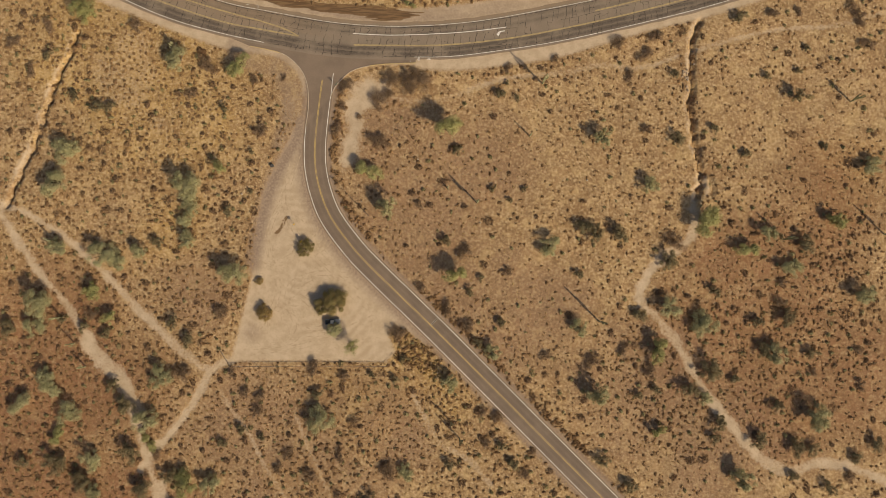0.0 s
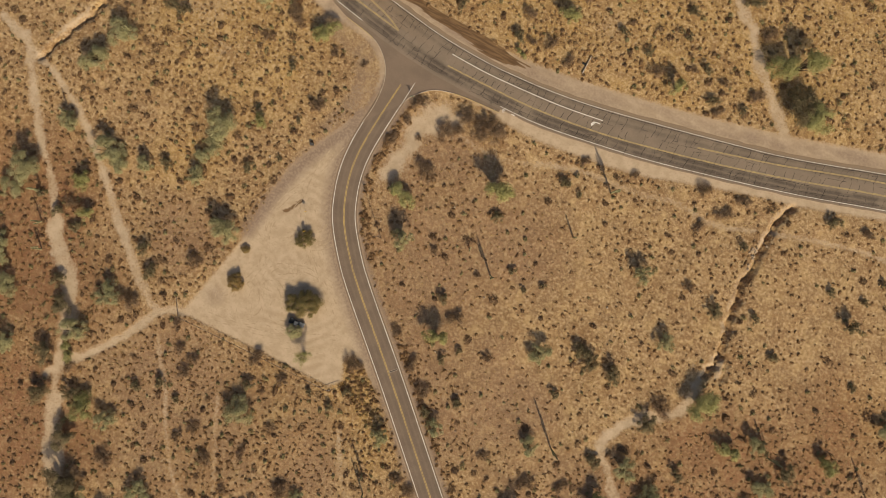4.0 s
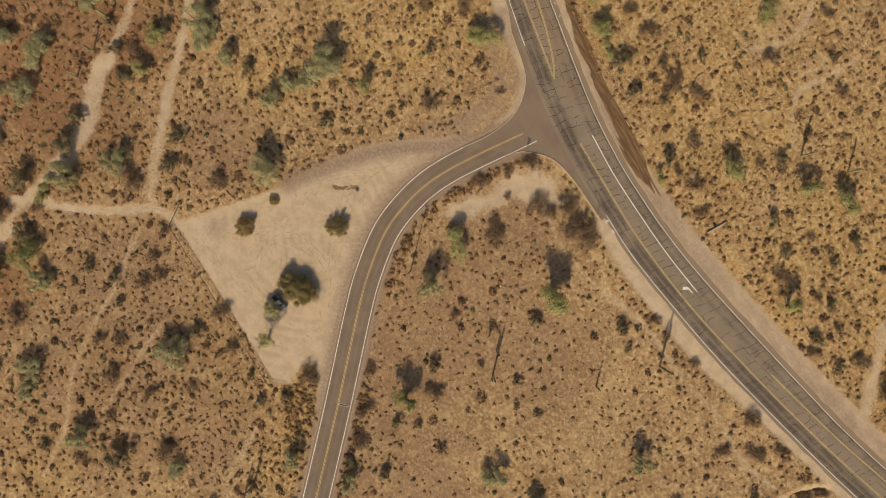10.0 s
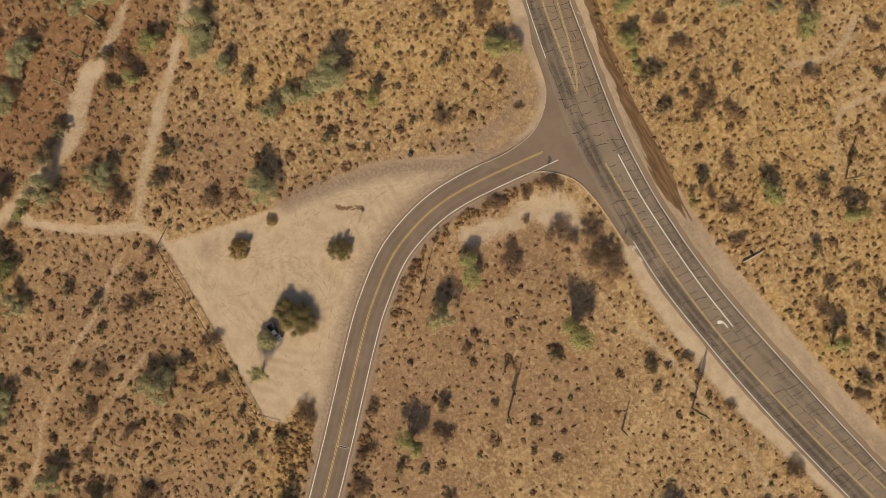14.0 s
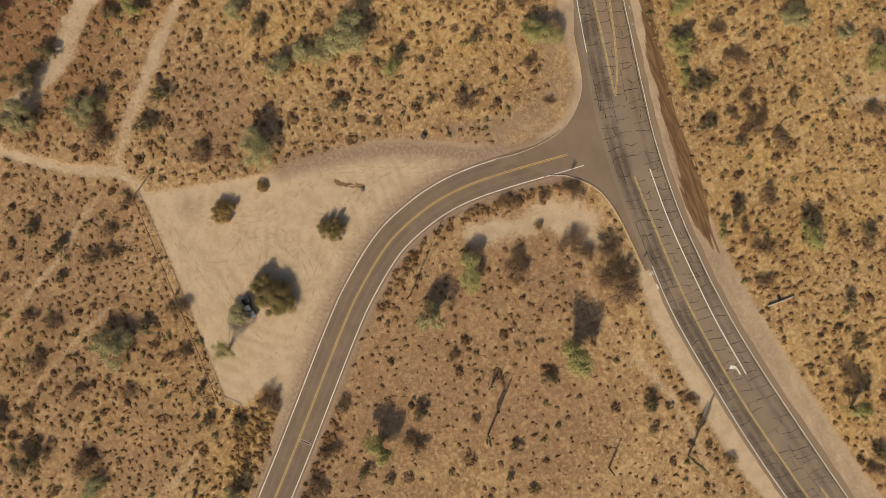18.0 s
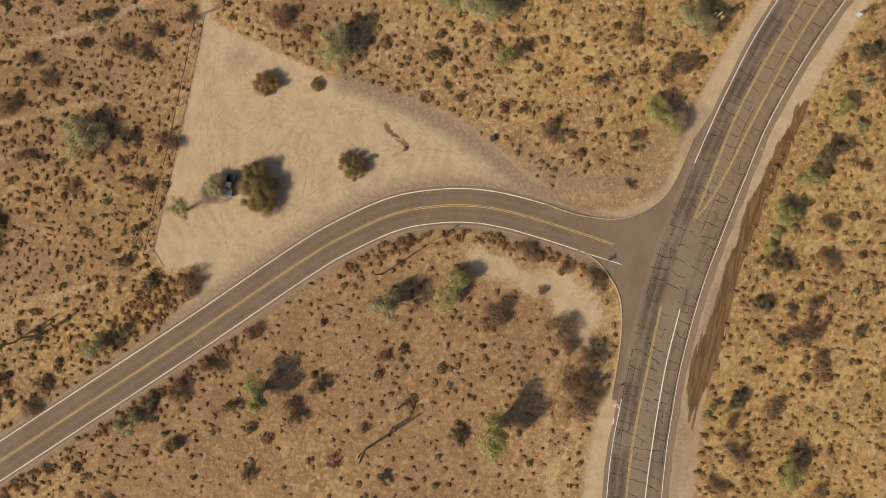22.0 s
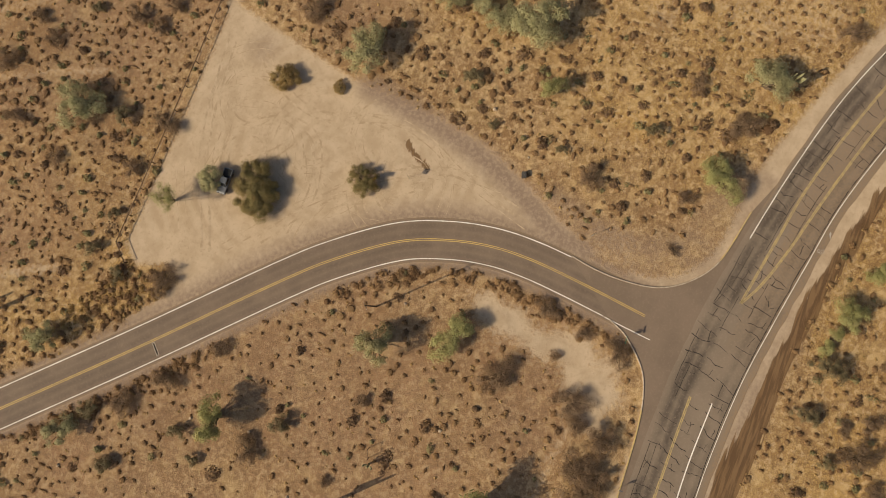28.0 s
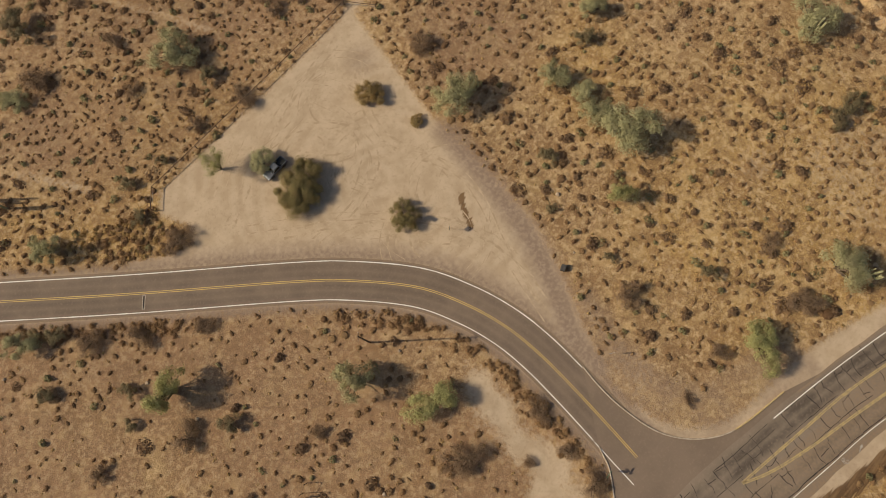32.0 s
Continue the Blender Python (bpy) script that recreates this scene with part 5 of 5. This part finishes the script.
def tufts(name, xy, radius, blades, size, mat, label, category, seed, squash=0.75, mound=0.0):
    """Low plants, each a burst of blades, joined into one mesh."""
    g = np.random.default_rng(seed)
    n = len(xy)
    z = relief(xy, flat_at(xy))
    d = g.normal(0, 1, (n, blades, 3))
    d[..., 2] = np.abs(d[..., 2])
    d /= np.linalg.norm(d, axis=2)[..., None]
    stretch = np.exp(g.normal(0, 0.25, (n, 1, 2)))
    p = d * (g.uniform(0.15, 1, (n, blades, 1)) ** 0.4) * radius[:, None, None]
    p[..., :2] *= stretch
    p[..., 2] *= squash
    p += np.column_stack([xy, z])[:, None, :]
    m = d + g.normal(0, 0.4, (n, blades, 3)) + np.array([0, 0, 0.4])
    m /= np.linalg.norm(m, axis=2)[..., None]
    a = np.cross(m, g.normal(0, 1, (n, blades, 3)))
    a /= np.linalg.norm(a, axis=2)[..., None]
    b = np.cross(m, a)
    s = (size * radius)[:, None, None] * g.uniform(0.6, 1.4, (n, blades, 1))
    v = np.stack([p - a * s * 0.7 - b * s * 0.4, p + a * s * 0.7 - b * s * 0.4, p + b * s * 0.8], 2).reshape(-1, 3)
    f = np.arange(n * blades * 3).reshape(-1, 3)
    tint = np.repeat(g.uniform(0, 1, n), blades * 3)
    if mound:
        # a low solid heart under the blades
        k = np.arange(7) * math.tau / 7
        ring = np.stack([np.cos(k), np.sin(k), np.zeros(7)], 1)
        c = np.concatenate([ring * 0.8 + [0, 0, -0.1], ring * 0.55 + [0, 0, 0.5 * squash], [[0, 0, 0.72 * squash]]])
        h = c[None] * radius[:, None, None] * mound * g.uniform(0.8, 1.15, (n, 15, 1))
        h[..., :2] *= stretch
        h += np.column_stack([xy, z])[:, None, :]
        fan = [(j, (j + 1) % 7, 7 + (j + 1) % 7) for j in range(7)] + [(j, 7 + (j + 1) % 7, 7 + j) for j in range(7)] + [(7 + j, 7 + (j + 1) % 7, 14) for j in range(7)]
        f = np.concatenate([f, (np.array(fan)[None] + (np.arange(n) * 15)[:, None, None] + len(v)).reshape(-1, 3)])
        v = np.concatenate([v, h.reshape(-1, 3)])
        tint = np.r_[tint, np.repeat(tint[:: blades * 3], 15)]
    return tagged(new(name, mesh_from(name, v, f, mat, False, tint=tint)), label, category, "", "stuff")


p = scatter(36000, -175, 175, -130, 180, 41, 1.45)
p = p[clear_of(p, 0.35)]
extra = np.random.default_rng(77).uniform((-170, -130), (170, 175), (60000, 2))
thick = 0.05 + 0.3 * blob(extra, [(125, -6, 20), (135, 21, 18), (-35, -62, 26), (-65, -60, 20), (-95, -45, 18), (105, -48, 30), (78, -62, 20), (-15, -55, 14), (120, -22, 22), (-120, -60, 26), (60, -45, 16), (-75, -20, 8), (0, 115, 22)])
extra = extra[np.random.default_rng(78).uniform(0, 1, len(extra)) < thick]
extra = extra[clear_of(extra, 0.3)]
tufts("small_brush", extra, np.random.default_rng(79).uniform(0.26, 0.55, len(extra)), 22, 0.3, M_TUFT, "small reddish-brown tufts thickly set on dry soil", "brush", 80, 0.7, 0.8)
tufts("low_brush", p, (0.34 + 0.2 * thickness(p) + 0.42 * np.random.default_rng(1).uniform(0, 1, len(p)) ** 1.4) * (1 + 0.2 * lattice(p, 20, 5)), 56, 0.17, M_TUFT, "brown rounded bursage tufts dotting the desert", "brush", 2, 0.62, 0.88)
q = spline(BRANCH, 0.55)
q = q[(q[:, 1] < 58) & (q[:, 1] > -100)]
side = np.random.default_rng(23)
p = np.vstack([q + normals(q) * side.uniform(a, b, (len(q), 1)) + side.normal(0, 0.6, q.shape) for a, b in ((-8.5, -5.4), (-7.5, -5.3), (5.5, 8.0))])
p = p[(kerb_corner(p) < 0.3) & (area(p, lot) < -0.3) & (area(p, verge_area) < -0.2) & (away(p, branch_axis) > 5.2)]
p = p[0.3 + 0.6 * lattice(p, 9, 24) > side.uniform(0, 1, len(p)) * 0.9]
tufts("verge_brush", p, side.uniform(0.5, 1.05, len(p)), 60, 0.19, M_TUFT, "dense dark brown brush along the road verge", "brush", 25, 0.7, 0.7)
side = np.random.default_rng(33)
p = side.uniform((-19, -46), (0, -26), (700, 2))
p = p[(area(p, np.array([(-17.6, -26.6), (-12, -29.5), (-6, -34.5), (3, -43.5), (-3, -46), (-17, -38)])) > 0)]
p = p[::2]
tufts("corner_brush", p[: len(p) // 2], side.uniform(0.5, 1.0, len(p) // 2), 60, 0.19, M_TUFT, "dense brown brush filling the lot corner", "brush", 35, 0.8, 0.75)
tufts("golden_grass", p[len(p) // 2 :], side.uniform(0.4, 0.8, len(p) - len(p) // 2), 50, 0.3, M_STRAW, "golden dry grass between the bushes", "grass", 36, 0.7, 0.7)
p = scatter(1500, -170, 170, -120, 175, 71, 4)
p = p[clear_of(p, 0.8)]
tufts("twiggy_brush", p, np.random.default_rng(16).uniform(0.8, 1.5, len(p)), 120, 0.2, M_TWIG, "sparse grey-brown twiggy bushes, leafless", "brush", 17, 0.6)
p = scatter(2600, -170, 170, -120, 175, 61, 2.5)
p = p[clear_of(p, 0.4)]
tufts("cholla", p, np.random.default_rng(6).uniform(0.45, 0.95, len(p)), 60, 0.3, M_CHOLLA, "small pale olive cholla clumps among the brush", "cactus", 7, 1.0)
p = scatter(11000, -165, 165, -120, 170, 51, 1.0)
p = p[clear_of(p, 0.1)]
tufts("dry_grass", p, np.random.default_rng(3).uniform(0.15, 0.4, len(p)), 12, 0.55, M_STRAW, "straw-coloured dry grass clumps", "grass", 4, 0.55)


# ---------------------------------------------------------------- fence round the lot
def fence(name, pts, label):
    ob = thing(name, 0, 0, 0, 0, label, "fence")
    line = np.array(pts, float)
    posts = []
    for a, b in zip(line[:-1], line[1:]):
        n = max(1, round(float(np.linalg.norm(b - a)) / 5.4))
        posts += [a + (b - a) * k / n for k in range(n)]
    posts.append(line[-1])
    for p in posts:
        bm = tube(bmesh.new(), (*p, -0.3), (*p, 1.35), 0.085, 0.08, 8)
        part("post", bm, M_WOOD, ob)
    for p, q in zip(posts[:-1], posts[1:]):
        m = (p + q) / 2
        bm = tube(bmesh.new(), (*p, 1.27), (*m, 1.24), 0.075, 0.075, 6)
        tube(bm, (*m, 1.24), (*q, 1.27), 0.075, 0.075, 6)
        part("rail", bm, M_WOOD, ob)
        bm = tube(bmesh.new(), (*p, 0.6), (*q, 0.6), 0.02, 0.02, 5)
        part("wire", bm, M_STEEL, ob)
    return ob


fence("fence", [(-77.2, -35.1), (-73.5, -40.9), (-64.2, -40.8), (-48, -40.7), (-31, -40.7), (-19.6, -40.8), (-16.5, -37.6)], "low weathered wooden post-and-rail fence along the dirt lot")


# ---------------------------------------------------------------- signs and pole
def sign(x, y, tall, face_turn, outline, mat, label, extra=()):
    ob = thing("road_sign", x, y, height(x, y), face_turn, label, "sign", "road signs")
    part("post", box(bmesh.new(), -0.03, 0.03, -0.03, 0.03, -0.2, tall, 0.006), M_STEEL, ob)
    zs = [z for _, z in outline]
    lift = tall - max(zs)
    for name, y0, y1, m in (("face", -0.05, -0.038, mat), ("back", -0.036, -0.031, M_SIGN_BACK)):
        bm = bmesh.new()
        fr = [bm.verts.new((a, y0, z + lift)) for a, z in outline]
        bk = [bm.verts.new((a, y1, z + lift)) for a, z in outline]
        bm.faces.new(fr)
        bm.faces.new(bk[::-1])
        for k in range(len(fr)):
            bm.faces.new((fr[k], bk[k], bk[(k + 1) % len(fr)], fr[(k + 1) % len(fr)]))
        bmesh.ops.recalc_face_normals(bm, faces=bm.faces[:])
        part(name, bm, m, ob)
    for nm, b, m in extra:
        part(nm, box(bmesh.new(), *b, 0.004), m, ob)
    return ob


octagon = [(0.4 * math.cos(math.pi / 8 + k * math.pi / 4), 0.4 * math.sin(math.pi / 8 + k * math.pi / 4)) for k in range(8)]
diamond = [(0, -0.62), (0.62, 0), (0, 0.62), (-0.62, 0)]
plate = [(-0.32, -0.4), (0.32, -0.4), (0.32, 0.4), (-0.32, 0.4)]
stop = sign(-37.2, 57.0, 2.6, 95, octagon, M_SIGN_RED, "stop sign with street-name blades at the kerb",
            (("blade", (-0.75, 0.75, -0.012, 0.012, 2.62, 2.9), M_SIGN_GREEN), ("blade", (-0.012, 0.012, -0.7, 0.7, 2.92, 3.2), M_SIGN_GREEN)))
txt = bpy.data.curves.new("stop_word", "FONT")
txt.body, txt.size, txt.align_x, txt.align_y, txt.extrude = "STOP", 0.3, "CENTER", "CENTER", 0.002
word = new("lettering", txt)
dg = bpy.context.evaluated_depsgraph_get()
wm = bpy.data.meshes.new_from_object(word.evaluated_get(dg))
bpy.data.objects.remove(word)
wm.materials.clear()
wm.materials.append(M_SIGN_WHITE)
lettering = mesh_part("lettering", wm, stop, "white capital letters")
lettering.matrix_basis = pose(0, -0.053, 2.23, 90, 0, 0)
sign(-51.7, 8.2, 3.0, 40, diamond, M_SIGN_YELLOW, "yellow diamond warning sign on a steel post")
sign(-49.2, 2.4, 2.6, 60, diamond, M_SIGN_YELLOW, "yellow diamond warning sign beside a bush")
sign(-53.5, 45.0, 2.9, 150, [(-0.38, -0.5), (0.38, -0.5), (0.38, 0.5), (-0.38, 0.5)], M_SIGN_WHITE, "white rectangular road sign on a steel post")
sign(-11.4, 65.2, 2.4, -80, plate, M_SIGN_WHITE, "white rectangular sign at the end of the kerb")

# a small tilted panel on a post north of the main road
panel = thing("solar_panel", -101.9, 100.7, 0, -35, "small pale blue solar panel tilted on a steel post", "solar panel")
part("post", tube(bmesh.new(), (0, 0, -0.2), (0, 0, 1.85), 0.04, 0.04, 8), M_STEEL, panel)
bm = box(bmesh.new(), -0.55, 0.55, -0.45, 0.45, -0.02, 0.02, 0.008)
bmesh.ops.transform(bm, matrix=pose(0, 0, 1.9, 30, 0, 0), verts=bm.verts[:])
part("panel", bm, M_PANEL, panel)
part("control_box", box(bmesh.new(), -0.12, 0.12, 0.04, 0.18, 1.0, 1.35, 0.01), M_STEEL, panel)

pole = thing("utility_pole", -26.2, 11.4, 0, 45, "tall weathered wooden utility pole with a cross-arm", "pole")
part("shaft", tube(bmesh.new(), (0, 0, -0.4), (0, 0, 13.4), 0.17, 0.11, 12), M_WOOD, pole)
part("crossarm", box(bmesh.new(), -0.75, 0.75, -0.06, 0.06, 12.5, 12.64, 0.01), M_WOOD, pole)
for x in (-0.65, 0.65):
    part("insulator", tube(bmesh.new(), (x, 0, 12.63), (x, 0, 12.85), 0.05, 0.035, 8), M_SIGN_WHITE, pole)

# dark box by the lot's edge
cab = thing("utility_box", -60.1, 28.9, 0, 20, "dark steel utility box beside a brush pile", "utility box")
part("body", box(bmesh.new(), -0.55, 0.55, -0.4, 0.4, -0.1, 0.95, 0.03), M_SIGN_BACK, cab)
part("lid", box(bmesh.new(), -0.6, 0.6, -0.45, 0.45, 0.95, 1.02, 0.02), M_SIGN_BACK, cab)

# culvert headwall north of the main road
cul = thing("culvert_headwall", 9.3, 92.6, -0.1, 88, "low pale concrete culvert headwall with a dark opening", "culvert")
part("wall", box(bmesh.new(), -3.2, 3.2, -0.18, 0.18, -0.3, 0.75, 0.03), M_CONCRETE, cul)
part("pipe", tube(bmesh.new(), (0, 0.19, 0.2), (0, 1.6, 0.2), 0.38, 0.38, 14), M_BLACK, cul)


# two posts in the brush
brace = thing("post_brace", -0.4, 20.2, 0, 20, "two dark posts joined by a crossbar, standing in the brush", "post")
for x in (-0.9, 0.9):
    part("post", tube(bmesh.new(), (x, 0, -0.3), (x, 0, 2.3), 0.07, 0.06, 8), M_WOOD, brace)
part("crossbar", tube(bmesh.new(), (-0.95, 0, 1.5), (0.95, 0, 1.5), 0.05, 0.05, 6), M_WOOD, brace)

# stones
def stone(x, y, r, seed):
    g = random.Random(seed)
    bm = bmesh.new()
    bmesh.ops.create_icosphere(bm, subdivisions=2, radius=r)
    for q in bm.verts:
        q.co *= g.uniform(0.78, 1.15)
        q.co.z *= 0.6
    me = bpy.data.meshes.new("stone")
    bm.to_mesh(me)
    bm.free()
    me.materials.append(M_ROCK)
    ob = new("stone", me)
    ob.matrix_basis = pose(x, y, height(x, y) + r * 0.2, 0, 0, g.uniform(0, 360))
    return tagged(ob, "pale weathered stone on dry soil", "stone", "stones")


for k in range(46):
    a = rng.normal((86.3, 62), (1.1, 3.2)) if k < 22 else rng.uniform((-110, -70), (60, 60))
    if k < 22 or sand_at(np.array([a]))[0] < -0.5:
        stone(float(a[0]), float(a[1]), float(rng.uniform(0.18, 0.5)), k)


# ---------------------------------------------------------------- pickup truck
def pickup(x, y, turn):
    ob = thing("pickup_truck", x, y, 0.0, turn, "dark grey crew-cab pickup truck parked in shade", "truck")
    # lower body, from the front (+x) to the tail
    prof = [(2.75, 0.45), (2.85, 0.7), (2.8, 0.98), (2.6, 1.08), (1.25, 1.18), (1.15, 1.16), (-2.85, 1.14), (-2.9, 0.6), (-2.8, 0.42)]
    bm = bmesh.new()
    L = [bm.verts.new((a, -0.95, z)) for a, z in prof]
    R = [bm.verts.new((a, 0.95, z)) for a, z in prof]
    bm.faces.new(L[::-1])
    bm.faces.new(R)
    for k in range(len(prof)):
        bm.faces.new((L[k], L[(k + 1) % len(prof)], R[(k + 1) % len(prof)], R[k]))
    bmesh.ops.recalc_face_normals(bm, faces=bm.faces[:])
    bmesh.ops.bevel(bm, geom=bm.edges[:], offset=0.05, segments=2, affect="EDGES")
    part("body", bm, M_PAINT, ob)
    bm = bmesh.new()
    lo = [(1.3, 0.86), (1.3, -0.86), (-1.0, -0.86), (-1.0, 0.86)]
    hi = [(0.55, 0.68), (0.55, -0.68), (-0.75, -0.68), (-0.75, 0.68)]
    A = [bm.verts.new((a, b, 1.15)) for a, b in lo]
    B = [bm.verts.new((a, b, 1.82)) for a, b in hi]
    bm.faces.new(B[::-1])
    for k in range(4):
        bm.faces.new((A[k], A[(k + 1) % 4], B[(k + 1) % 4], B[k]))
    bmesh.ops.recalc_face_normals(bm, faces=bm.faces[:])
    bmesh.ops.bevel(bm, geom=bm.edges[:], offset=0.07, segments=2, affect="EDGES")
    part("cab", bm, M_PAINT, ob)

    def pane(name, pts):
        bm = bmesh.new()
        bm.faces.new([bm.verts.new(p) for p in pts])
        bmesh.ops.solidify(bm, geom=bm.faces[:], thickness=0.012)
        part(name, bm, M_GLASS, ob, "dark glass")

    pane("windscreen", [(1.26, 0.72, 1.24), (1.26, -0.72, 1.24), (0.66, -0.58, 1.765), (0.66, 0.58, 1.765)])
    pane("rear_window", [(-1.02, -0.7, 1.27), (-1.02, 0.7, 1.27), (-0.82, 0.58, 1.74), (-0.82, -0.58, 1.74)])
    for s in (-1, 1):
        pane("side_window", [(1.05, s * 0.868, 1.25), (0.2, s * 0.868, 1.25), (0.2, s * 0.725, 1.74), (0.55, s * 0.725, 1.74)])
        pane("side_window", [(0.12, s * 0.868, 1.25), (-0.9, s * 0.868, 1.25), (-0.68, s * 0.725, 1.74), (0.12, s * 0.725, 1.74)])
        part("mirror", box(bmesh.new(), 0.85, 1.02, s * 1.08 - 0.1, s * 1.08 + 0.1, 1.15, 1.36, 0.03), M_CHROME, ob, "bright mirror housing")
        part("headlight", box(bmesh.new(), 2.72, 2.84, s * 0.74 - 0.17, s * 0.74 + 0.17, 0.78, 0.97, 0.03), M_LAMP, ob)
        part("tail_lamp", box(bmesh.new(), -2.925, -2.85, s * 0.86 - 0.07, s * 0.86 + 0.07, 0.72, 1.08, 0.02), M_TAIL, ob)
        part("bed_rail", box(bmesh.new(), -2.86, -1.05, s * 0.88 - 0.06, s * 0.88 + 0.06, 1.13, 1.3, 0.025), M_PAINT, ob)
        for wx in (1.75, -1.75):
            w = part("tyre", tube(bmesh.new(), (wx, s * 0.72, 0.39), (wx, s * 0.98, 0.39), 0.39, 0.39, 20), M_RUBBER, ob)
            part("rim", tube(bmesh.new(), (wx, s * 0.975, 0.39), (wx, s * 0.992, 0.39), 0.24, 0.22, 14), M_CHROME, w)
    part("bed_cover", box(bmesh.new(), -2.78, -1.06, -0.8, 0.8, 1.14, 1.2, 0.02), M_BLACK, ob, "black soft bed cover")
    part("tailgate", box(bmesh.new(), -2.91, -2.83, -0.82, 0.82, 0.72, 1.28, 0.02), M_PAINT, ob)
    part("front_bumper", box(bmesh.new(), 2.7, 2.93, -0.92, 0.92, 0.42, 0.64, 0.04), M_CHROME, ob, "chrome bumper")
    part("rear_bumper", box(bmesh.new(), -3.02, -2.86, -0.9, 0.9, 0.45, 0.62, 0.04), M_CHROME, ob, "chrome bumper")
    part("grille", box(bmesh.new(), 2.8, 2.88, -0.52, 0.52, 0.68, 0.98, 0.02), M_BLACK, ob)
    return ob


truck = pickup(-38.3, -25.5, 2)
truck.scale = (0.89, 0.95, 0.95)
